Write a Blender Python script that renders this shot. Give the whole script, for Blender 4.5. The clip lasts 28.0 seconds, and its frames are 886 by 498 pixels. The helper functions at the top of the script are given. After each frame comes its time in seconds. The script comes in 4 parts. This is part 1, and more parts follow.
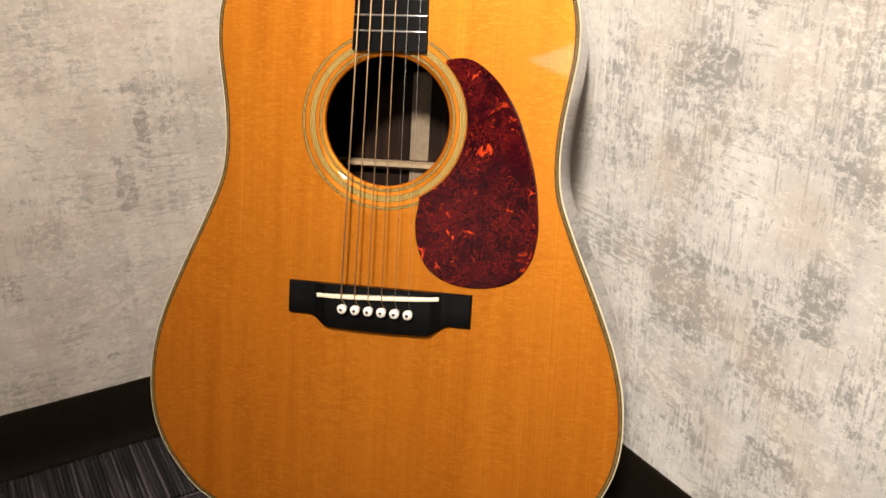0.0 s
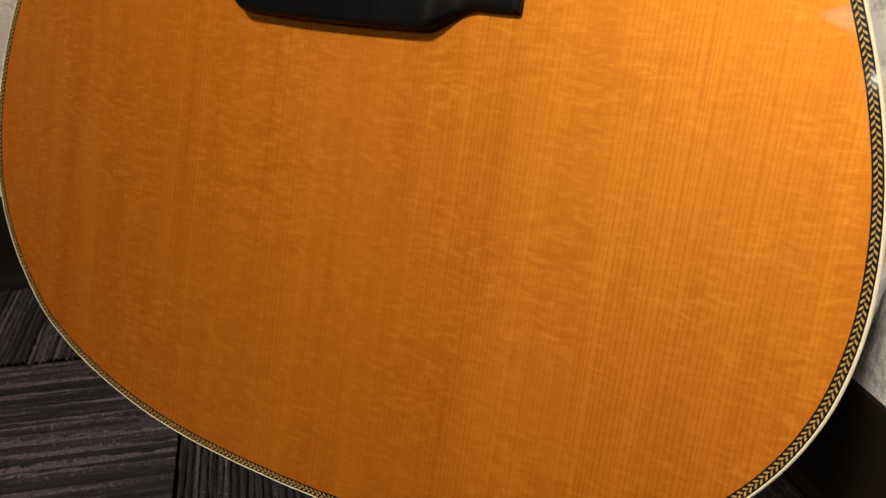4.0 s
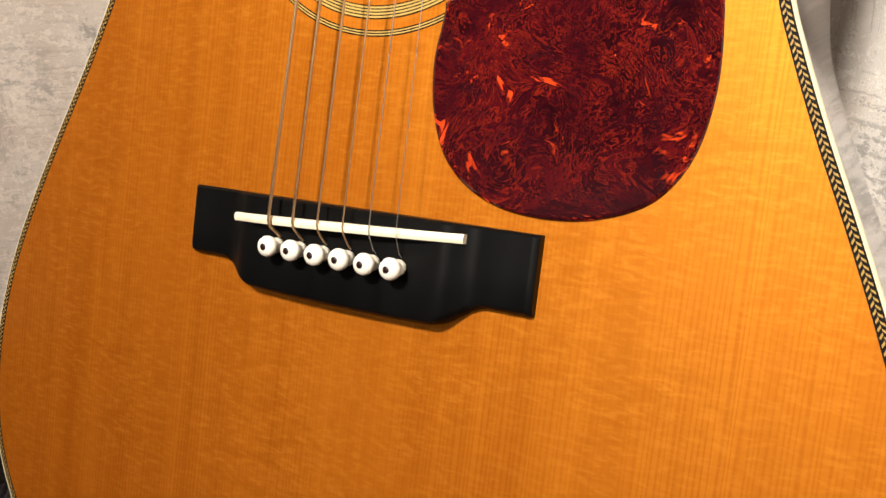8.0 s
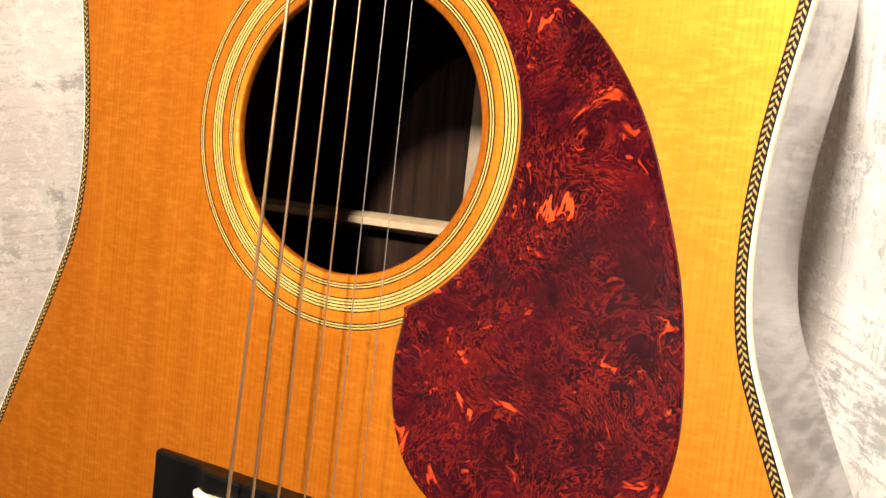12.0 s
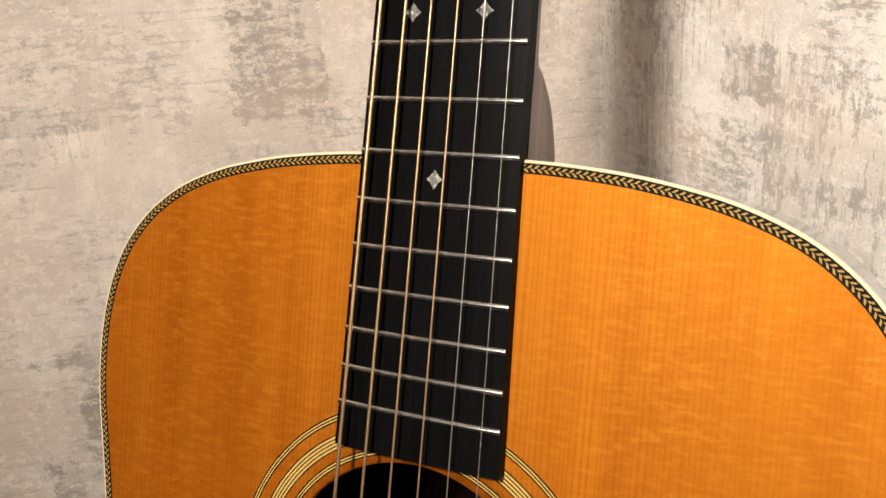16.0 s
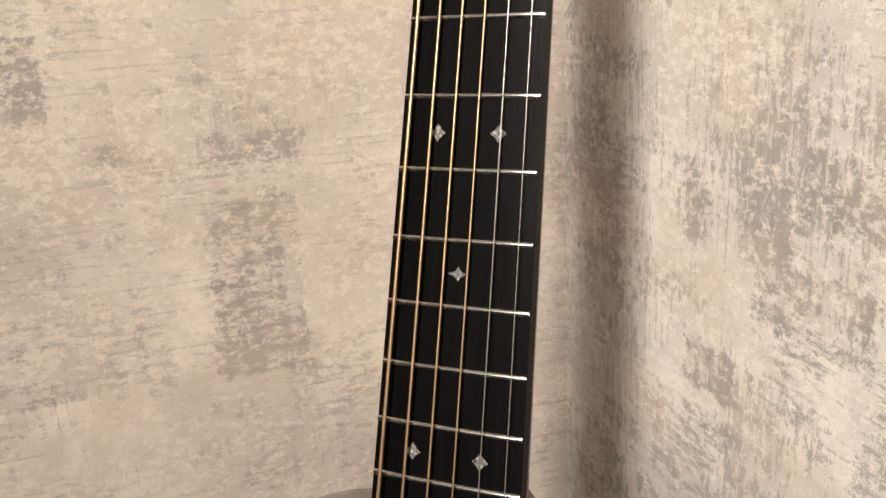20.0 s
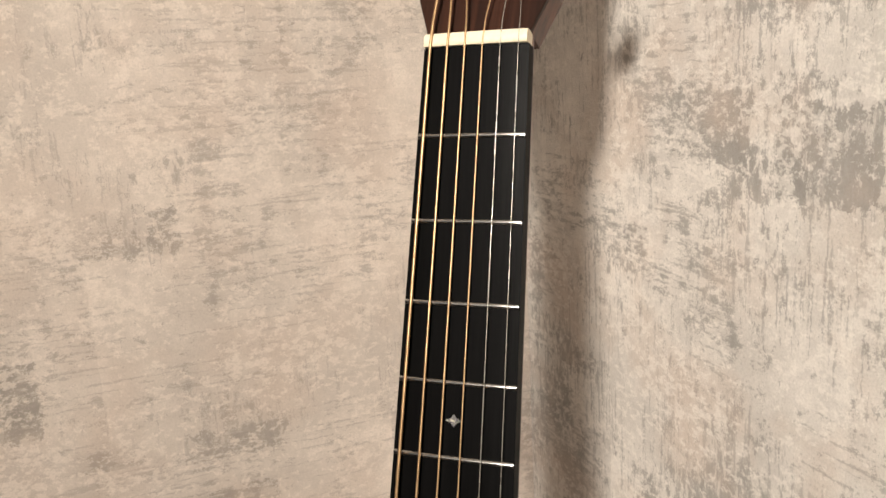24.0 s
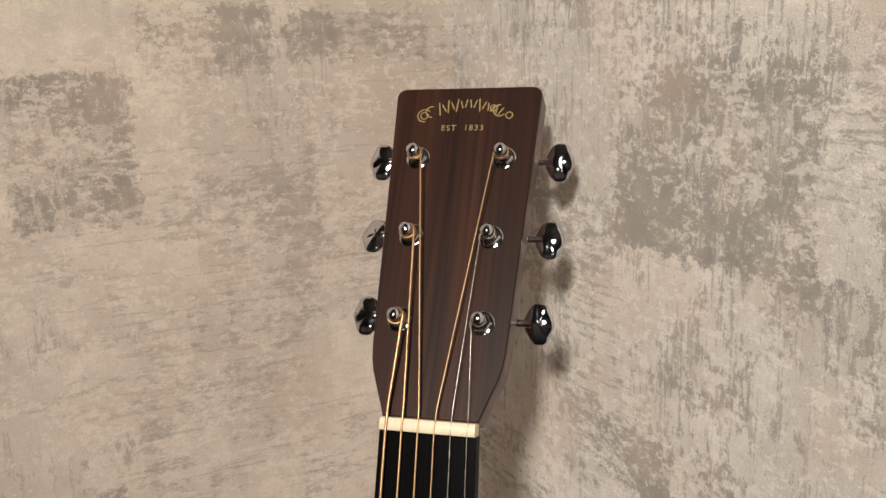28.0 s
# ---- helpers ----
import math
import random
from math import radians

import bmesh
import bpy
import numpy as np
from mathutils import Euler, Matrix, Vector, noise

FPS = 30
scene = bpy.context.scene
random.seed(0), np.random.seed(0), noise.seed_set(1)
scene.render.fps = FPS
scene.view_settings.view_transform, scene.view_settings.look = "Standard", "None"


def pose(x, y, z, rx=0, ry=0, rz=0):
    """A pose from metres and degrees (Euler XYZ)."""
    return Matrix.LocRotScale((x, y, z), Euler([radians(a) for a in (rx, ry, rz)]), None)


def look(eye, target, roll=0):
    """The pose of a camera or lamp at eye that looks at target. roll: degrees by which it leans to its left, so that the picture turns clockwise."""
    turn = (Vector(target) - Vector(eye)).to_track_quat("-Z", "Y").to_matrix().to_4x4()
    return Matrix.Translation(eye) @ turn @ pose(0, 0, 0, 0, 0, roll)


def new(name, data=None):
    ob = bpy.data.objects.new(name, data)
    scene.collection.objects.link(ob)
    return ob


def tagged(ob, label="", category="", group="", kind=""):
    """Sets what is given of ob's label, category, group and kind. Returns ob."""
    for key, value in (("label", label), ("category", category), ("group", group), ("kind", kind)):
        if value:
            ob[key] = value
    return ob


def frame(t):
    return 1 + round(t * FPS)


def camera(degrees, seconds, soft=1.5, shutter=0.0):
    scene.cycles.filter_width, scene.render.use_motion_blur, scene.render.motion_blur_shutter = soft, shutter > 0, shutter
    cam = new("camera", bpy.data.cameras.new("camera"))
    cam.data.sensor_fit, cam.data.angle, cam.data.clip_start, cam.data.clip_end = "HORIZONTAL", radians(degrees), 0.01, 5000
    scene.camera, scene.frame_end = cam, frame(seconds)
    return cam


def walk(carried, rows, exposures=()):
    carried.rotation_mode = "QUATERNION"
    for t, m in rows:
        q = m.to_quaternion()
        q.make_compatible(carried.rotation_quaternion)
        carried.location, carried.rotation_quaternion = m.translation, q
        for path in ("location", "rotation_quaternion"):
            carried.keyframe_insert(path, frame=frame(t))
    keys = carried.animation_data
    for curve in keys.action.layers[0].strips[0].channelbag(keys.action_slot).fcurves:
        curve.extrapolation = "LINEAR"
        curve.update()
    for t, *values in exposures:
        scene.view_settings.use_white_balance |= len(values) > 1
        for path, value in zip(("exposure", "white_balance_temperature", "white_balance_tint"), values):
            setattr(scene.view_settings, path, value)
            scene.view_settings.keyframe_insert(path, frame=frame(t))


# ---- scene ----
# ---- camera: eye, yaw, pitch and roll in the guitar's own axes, carried into the room by G ----
cam = camera(54.0, 28.0, shutter=0.2)
G = Matrix(((0.99999, 0.00132, -0.00437, 0.0), (0.0, 0.95712, 0.28969, 0.0), (0.00457, -0.28969, 0.95711, 0.2858), (0, 0, 0, 1)))
ROWS = [
    (0.0, 0.1909, -0.6682, 0.1187, 11.88, -6.85, 3.07),
    (0.5, 0.1949, -0.6181, 0.0897, 14.19, -7.75, 4.35),
    (1.0, 0.2053, -0.5248, 0.051, 16.22, -9.93, 5.04),
    (1.5, 0.2012, -0.4448, 0.0108, 16.98, -11.99, 5.87),
    (2.0, 0.2007, -0.3694, -0.0211, 19.89, -12.78, 6.65),
    (2.5, 0.2077, -0.3185, -0.0512, 23.3, -12.47, 7.78),
    (4.5, 0.2051, -0.2723, -0.0548, 28.69, -9.31, 8.24),
    (5.0, 0.1974, -0.2709, -0.044, 28.51, -8.84, 7.07),
    (5.5, 0.1972, -0.2669, -0.0332, 29.15, -8.34, 6.68),
    (6.0, 0.1953, -0.2658, -0.0238, 29.46, -7.6, 6.49),
    (6.5, 0.1927, -0.2678, -0.0094, 29.06, -7, 6.5),
    (7.0, 0.1854, -0.2632, 0, 28.18, -6.52, 6.9),
    (7.5, 0.18, -0.2665, 0.0098, 27.99, -5.47, 7.2),
    (8.0, 0.1846, -0.2643, 0.0178, 28.87, -4.87, 6.82),
    (8.5, 0.1864, -0.2628, 0.0268, 29.46, -4.73, 6.56),
    (9.0, 0.1832, -0.2602, 0.0353, 29.59, -4.32, 6.52),
    (9.5, 0.1804, -0.257, 0.0453, 29.5, -4.15, 6.21),
    (10.0, 0.1806, -0.2561, 0.0573, 29.16, -3.85, 5.68),
    (10.5, 0.182, -0.2526, 0.0676, 28.86, -3.61, 5.45),
    (11.0, 0.1816, -0.2536, 0.0824, 28.45, -3.57, 5.97),
    (11.5, 0.1825, -0.252, 0.0964, 28.2, -4.02, 6.04),
    (12.0, 0.1764, -0.2519, 0.119, 28.28, -4.22, 6.24),
    (12.5, 0.1685, -0.2494, 0.1434, 28.37, -4.22, 6.24),
    (14.5, 0.1437, -0.2389, 0.2119, 26.74, -4.67, 5.02),
    (15.0, 0.1346, -0.2394, 0.2462, 26.4, -7, 4.39),
    (15.5, 0.1271, -0.2452, 0.2582, 26.33, -4.01, 4.35),
    (16.0, 0.1252, -0.2507, 0.2742, 26.04, -3.46, 4.25),
    (16.5, 0.1198, -0.2518, 0.2908, 25.6, -3.57, 3.92),
    (17.0, 0.1156, -0.2534, 0.3112, 25.05, -3.66, 3.42),
    (17.5, 0.1152, -0.2645, 0.3304, 24.54, -3.21, 2.94),
    (18.0, 0.1162, -0.2667, 0.3441, 24.02, -2.62, 2.75),
    (18.5, 0.1127, -0.2641, 0.3616, 23.6, -2.41, 2.83),
    (19.0, 0.1098, -0.2678, 0.3751, 23.41, -2.14, 2.97),
    (19.5, 0.1098, -0.271, 0.3915, 23.17, -1.89, 3.16),
    (20.0, 0.1114, -0.2784, 0.411, 23.05, -1.47, 3.48),
    (20.5, 0.1126, -0.2874, 0.4261, 22.73, -0.98, 3.72),
    (21.0, 0.1161, -0.2915, 0.4376, 22.4, -0.45, 3.48),
    (21.5, 0.1175, -0.2989, 0.4602, 22.18, 0.49, 3.37),
    (23.5, 0.1173, -0.31, 0.5287, 21.39, 2.34, 2.63),
    (24.0, 0.115, -0.3176, 0.5461, 21.18, 2.97, 2.93),
    (24.5, 0.1165, -0.3225, 0.5652, 20.66, 3.83, 2.9),
    (25.0, 0.1155, -0.3284, 0.5836, 20.22, 4.28, 2.67),
    (25.5, 0.1169, -0.3383, 0.6025, 19.62, 4.68, 2.27),
    (26.0, 0.1132, -0.3451, 0.6233, 18.76, 5.09, 2.04),
    (26.5, 0.1106, -0.3406, 0.645, 17.95, 4.59, 2.21),
    (27.0, 0.1072, -0.3464, 0.6665, 17.27, 3.59, 2.36),
    (27.5, 0.1083, -0.3573, 0.6851, 16.43, 3.89, 2.61),
    (28.0, 0.107, -0.364, 0.6982, 15.78, 4.12, 2.76),
]


def shot(x, y, z, yaw, pitch, roll):
    a, b = radians(yaw), radians(pitch)
    return G @ look((x, y, z), (x - math.sin(a) * math.cos(b), y + math.cos(a) * math.cos(b), z + math.sin(b)), roll)


EXPOSURES = [(0.0, 0.20), (2.0, 0.20), (5.0, 0.08), (6.0, 0.16), (7.0, 0.38), (8.0, 0.52), (9.0, 0.79), (10.0, 1.0), (11.0, 1.0), (12.5, 0.97), (15.0, -0.15), (16.0, 0.02), (18.0, -0.14), (20.0, -0.24), (24.0, -0.48), (26.0, -0.55), (27.0, -0.60), (28.0, -0.95)]
walk(cam, [(t, shot(*rest)) for t, *rest in ROWS], EXPOSURES)

# ---- light: one warm ceiling spotlight in front of the guitar, a weak lamp further back, and the bounce of the closed room ----
world = bpy.data.worlds.new("world")
world.use_nodes = True
world.node_tree.nodes["Background"].inputs[0].default_value = (1.0, 0.93, 0.85, 1)
world.node_tree.nodes["Background"].inputs[1].default_value = 0.02
scene.world = world
SPOT, SPOT_AIM = Vector((0.12, -2.12, 2.30)), Vector((0.62, 0.10, 1.17))  # a ceiling spotlight turned to the corner
LAMPS = [  # place under the ceiling, radius, watts, colour
    (-0.17, -5.30, 2.34, 0.045, 70.0, (1.0, 0.92, 0.82)),
]
for x, y, z, r, watts, tint in LAMPS:
    lamp = bpy.data.lights.new("lamp_light", "AREA")
    lamp.shape, lamp.size, lamp.energy, lamp.color = "DISK", 2 * r, watts, tint
    new("lamp_light", lamp).matrix_world = pose(x, y, z - 0.004)

spot = bpy.data.lights.new("spot_light", "SPOT")
spot.energy, spot.color, spot.shadow_soft_size = 780.0, (1.0, 0.915, 0.81), 0.17
spot.spot_size, spot.spot_blend = radians(69), 1.0
new("spot_light", spot).matrix_world = look(SPOT, SPOT_AIM)

# ---- materials ----


class Nodes:
    """A small builder for a node material."""

    def __init__(self, name, rough=0.5, metal=0.0, coat=0.0, coat_rough=0.05):
        self.mat = bpy.data.materials.new(name)
        self.mat.use_nodes = True
        self.tree = self.mat.node_tree
        self.shader = self.tree.nodes["Principled BSDF"]
        self.put("Roughness", rough)
        self.put("Metallic", metal)
        self.put("Coat Weight", coat)
        self.put("Coat Roughness", coat_rough)
        self.coord = self.tree.nodes.new("ShaderNodeTexCoord").outputs["Object"]

    def put(self, socket, value):
        slot = self.shader.inputs[socket]
        if hasattr(value, "is_linked"):
            self.tree.links.new(value, slot)
        elif isinstance(value, tuple):
            slot.default_value = (*value[:3], 1)
        else:
            slot.default_value = value

    def join(self, value, slot):
        if hasattr(value, "is_linked"):
            self.tree.links.new(value, slot)
        else:
            slot.default_value = (*value, 1) if isinstance(value, tuple) and len(value) == 3 and len(slot.default_value) == 4 else value

    def scaled(self, sx, sy, sz, at=(0, 0, 0), turn=(0, 0, 0), source=None):
        n = self.tree.nodes.new("ShaderNodeMapping")
        self.tree.links.new(source or self.coord, n.inputs["Vector"])
        n.inputs["Scale"].default_value, n.inputs["Location"].default_value = (sx, sy, sz), at
        n.inputs["Rotation"].default_value = [radians(a) for a in turn]
        return n.outputs[0]

    def noise(self, vector, scale, detail=4.0, rough=0.55, warp=0.0, color=False):
        n = self.tree.nodes.new("ShaderNodeTexNoise")
        self.tree.links.new(vector, n.inputs["Vector"])
        n.inputs["Scale"].default_value, n.inputs["Detail"].default_value = scale, detail
        n.inputs["Roughness"].default_value, n.inputs["Distortion"].default_value = rough, warp
        return n.outputs["Color" if color else "Fac"]

    def wave(self, vector, scale, warp=0.0, detail=2.0, axis="X"):
        n = self.tree.nodes.new("ShaderNodeTexWave")
        n.bands_direction = axis
        self.tree.links.new(vector, n.inputs["Vector"])
        n.inputs["Scale"].default_value, n.inputs["Distortion"].default_value, n.inputs["Detail"].default_value = scale, warp, detail
        return n.outputs["Fac"]

    def ramp(self, value, *stops):
        n = self.tree.nodes.new("ShaderNodeValToRGB")
        e = n.color_ramp.elements
        while len(e) < len(stops):
            e.new(0.5)
        for k, (p, c) in enumerate(stops):
            e[k].position = p
            e[k].color = (*c, 1) if isinstance(c, tuple) else (c, c, c, 1)
        self.tree.links.new(value, n.inputs[0])
        return n.outputs[0]

    def mix(self, fac, a, b, mode="MIX"):
        n = self.tree.nodes.new("ShaderNodeMix")
        n.data_type, n.blend_type = "RGBA", mode
        self.join(fac, n.inputs[0])
        self.join(a, n.inputs[6])
        self.join(b, n.inputs[7])
        return n.outputs[2]

    def math(self, op, a, b=0.0, c=0.0):
        n = self.tree.nodes.new("ShaderNodeMath")
        n.operation = op
        for slot, v in zip(n.inputs, (a, b, c)):
            self.join(v, slot)
        return n.outputs[0]

    def axes(self, source=None):
        n = self.tree.nodes.new("ShaderNodeSeparateXYZ")
        self.tree.links.new(source or self.coord, n.inputs[0])
        return n.outputs

    def random(self):
        return self.tree.nodes.new("ShaderNodeObjectInfo").outputs["Random"]

    def bump(self, height, strength, distance):
        n = self.tree.nodes.new("ShaderNodeBump")
        n.inputs["Strength"].default_value, n.inputs["Distance"].default_value = strength, distance
        self.tree.links.new(height, n.inputs["Height"])
        self.tree.links.new(n.outputs[0], self.shader.inputs["Normal"])
        return n.outputs[0]


def plain(name, color, rough=0.5, metal=0.0, coat=0.0, grain=0.06, size=220.0, relief=0.0, coat_rough=0.05, shine=0.5):
    m = Nodes(name, rough, metal, coat, coat_rough)
    m.put("Specular IOR Level", shine)
    f = m.noise(m.coord, size, 5)
    dark = tuple(c * (1 - grain) for c in color)
    light = tuple(min(1, c * (1 + grain)) for c in color)
    m.put("Base Color", m.ramp(f, (0.3, dark), (0.7, light)))
    m.put("Roughness", m.math("MULTIPLY_ADD", m.noise(m.coord, size / 9, 3), rough * 0.35, rough * 0.82))
    if relief:
        m.bump(f, 0.4, relief)
    return m.mat


def spruce_material():
    m = Nodes("aged_spruce", 0.45, 0.0, 0.6, 0.035)
    m.put("Specular IOR Level", 0.08)
    # the long fibres keep the sheen narrow across the grain and long beside it
    turn = m.tree.nodes.new("ShaderNodeVectorTransform")
    turn.vector_type, turn.convert_from, turn.convert_to = "VECTOR", "OBJECT", "WORLD"
    turn.inputs[0].default_value = (1.0, 0.0, 0.0)
    lines = m.noise(m.scaled(1, 0.02, 0.008), 640, 1, 0.4)
    bands = m.noise(m.scaled(1, 0.02, 0.05), 60, 3, 0.6)
    wide = m.noise(m.scaled(1, 0.1, 0.22), 11, 2, 0.5)
    silk = m.noise(m.scaled(0.27, 0.1, 1, turn=(0, 7, 0)), 560, 3, 0.6, 0.5)
    ripple = m.noise(m.scaled(0.30, 0.1, 1, turn=(0, -12, 0)), 190, 3, 0.6, 0.8)
    where = m.noise(m.coord, 17, 3)
    base = m.ramp(bands, (0.3, (0.330, 0.086, 0.0027)), (0.5, (0.385, 0.109, 0.0036)), (0.7, (0.445, 0.134, 0.0048)))
    base = m.mix(m.ramp(wide, (0.35, 0.0), (0.65, 0.5)), base, (0.45, 0.140, 0.006))
    base = m.mix(m.ramp(lines, (0.46, 0.0), (0.66, 0.11)), base, (0.27, 0.060, 0.002))
    # annual lines about 1.3 mm apart, clearer in some bands than in others
    rings = m.ramp(m.wave(m.scaled(1, 0.02, 0.02), 165, 9.0, 3.0), (0.55, 0.0), (0.95, 1.0))
    clear = m.ramp(m.noise(m.scaled(1, 0.1, 0.1, at=(5, 1, 2)), 24, 2), (0.36, 0.12), (0.64, 0.43))
    base = m.mix(m.math("MULTIPLY", rings, clear), base, (0.27, 0.062, 0.002))
    figure = m.math("MULTIPLY", m.ramp(silk, (0.46, 0.0), (0.68, 1.0)), m.ramp(where, (0.34, 0.24), (0.60, 0.52)))
    base = m.mix(figure, base, (0.53, 0.185, 0.010))
    base = m.mix(m.math("MULTIPLY", m.ramp(ripple, (0.46, 0.0), (0.68, 1.0)), m.ramp(where, (0.38, 0.08), (0.62, 0.42))), base, (0.30, 0.075, 0.002))
    m.put("Base Color", m.mix(1.0, base, (0.78, 0.50, 0.38), "MULTIPLY"))
    sheen = m.tree.nodes.new("ShaderNodeBsdfAnisotropic")
    m.join(m.mix(1.0, base, (1.18, 1.59, 3.6), "MULTIPLY"), sheen.inputs["Color"])
    m.join(m.math("MULTIPLY_ADD", silk, 0.10, 0.54), sheen.inputs["Roughness"])
    sheen.inputs["Anisotropy"].default_value = 0.0
    m.join(turn.outputs[0], sheen.inputs["Tangent"])
    both = m.tree.nodes.new("ShaderNodeMixShader")
    both.inputs[0].default_value = 0.60
    m.join(m.shader.outputs[0], both.inputs[1])
    m.join(sheen.outputs[0], both.inputs[2])
    m.join(both.outputs[0], m.tree.nodes["Material Output"].inputs["Surface"])
    return m.mat


def rosewood_material(name, tone=1.0, coat=0.0, along=(1, 1, 0.03), rough=0.35, shine=0.5, red=1.0):
    m = Nodes(name, rough, 0.0, coat, 0.03)
    m.put("Specular IOR Level", shine)
    v = m.scaled(*along)
    streak = m.noise(v, 190, 4, 0.65, 0.4)
    broad = m.noise(v, 45, 3, 0.6, 0.8)
    c = m.ramp(streak, (0.32, (0.020 * tone * red, 0.008 * tone, 0.005 * tone)), (0.52, (0.062 * tone * red, 0.022 * tone, 0.012 * tone)), (0.72, (0.115 * tone * red, 0.042 * tone, 0.023 * tone)))
    c = m.mix(m.ramp(broad, (0.4, 0.0), (0.68, 0.65)), c, (0.030 * tone * red, 0.012 * tone, 0.008 * tone))
    m.put("Base Color", c)
    pores = m.noise(m.scaled(1, 1, 0.06), 900, 2)
    m.bump(pores, 0.12, 0.0002)
    return m.mat


def ebony_material(name="ebony", shine=0.045, streaks=1.0):
    m = Nodes(name, 0.42)
    m.put("Specular IOR Level", shine)
    v = m.scaled(1, 1, 0.02)
    streak = m.noise(v, 700, 4, 0.6)
    c = m.ramp(streak, (0.35, (0.0018 - 0.0005 * streaks, 0.0017 - 0.0004 * streaks, 0.0017 - 0.0004 * streaks)), (0.7, (0.0018 + 0.0014 * streaks, 0.0017 + 0.0013 * streaks, 0.0017 + 0.0012 * streaks)))
    m.put("Base Color", c)
    m.put("Roughness", m.math("MULTIPLY_ADD", m.noise(m.scaled(1, 1, 0.1), 160, 4), 0.28, 0.30))
    if streaks:
        m.bump(streak, 0.06, 0.0002)
    return m.mat


def tortoise_material():
    m = Nodes("tortoiseshell_celluloid", 0.25, 0.0, 1.0, 0.02)
    warp = m.noise(m.coord, 42, 3, 0.6, 1.5, True)
    v = m.mix(0.045, m.coord, warp, "ADD")
    big = m.noise(v, 48, 5, 0.6, 1.2)
    base = m.ramp(big, (0.32, (0.009, 0.0014, 0.0026)), (0.46, (0.021, 0.0017, 0.0036)), (0.58, (0.034, 0.0023, 0.0044)), (0.72, (0.065, 0.0035, 0.005)))
    curl = m.noise(v, 66, 4, 0.58, 3.4)
    thread = m.ramp(m.math("ABSOLUTE", m.math("SUBTRACT", curl, 0.52)), (0.0, 1.0), (0.012, 0.8), (0.035, 0.0))
    where = m.ramp(m.noise(m.scaled(1, 1, 1, at=(4, 2, 7)), 44, 4, 0.6), (0.38, 0.0), (0.56, 1.0))
    base = m.mix(m.math("MULTIPLY", thread, m.math("MULTIPLY", where, 0.62)), base, (0.26, 0.018, 0.006))
    fine = m.noise(v, 115, 4, 0.58, 2.6)
    hair = m.ramp(m.math("ABSOLUTE", m.math("SUBTRACT", fine, 0.5)), (0.0, 0.28), (0.02, 0.12), (0.05, 0.0))
    base = m.mix(hair, base, (0.085, 0.005, 0.004))
    spot = m.math("MULTIPLY", m.ramp(m.noise(v, 90, 3, 0.5, 0.8), (0.635, 0.0), (0.68, 1.0)), where)
    base = m.mix(spot, base, (0.62, 0.052, 0.010))
    dark = m.ramp(m.noise(m.scaled(1, 1, 1, at=(5, 5, 5)), 36, 4, 0.6, 1.5), (0.54, 0.0), (0.66, 0.60))
    m.put("Specular IOR Level", 0.0)
    m.put("Base Color", m.mix(dark, base, (0.012, 0.003, 0.005)))
    return m.mat


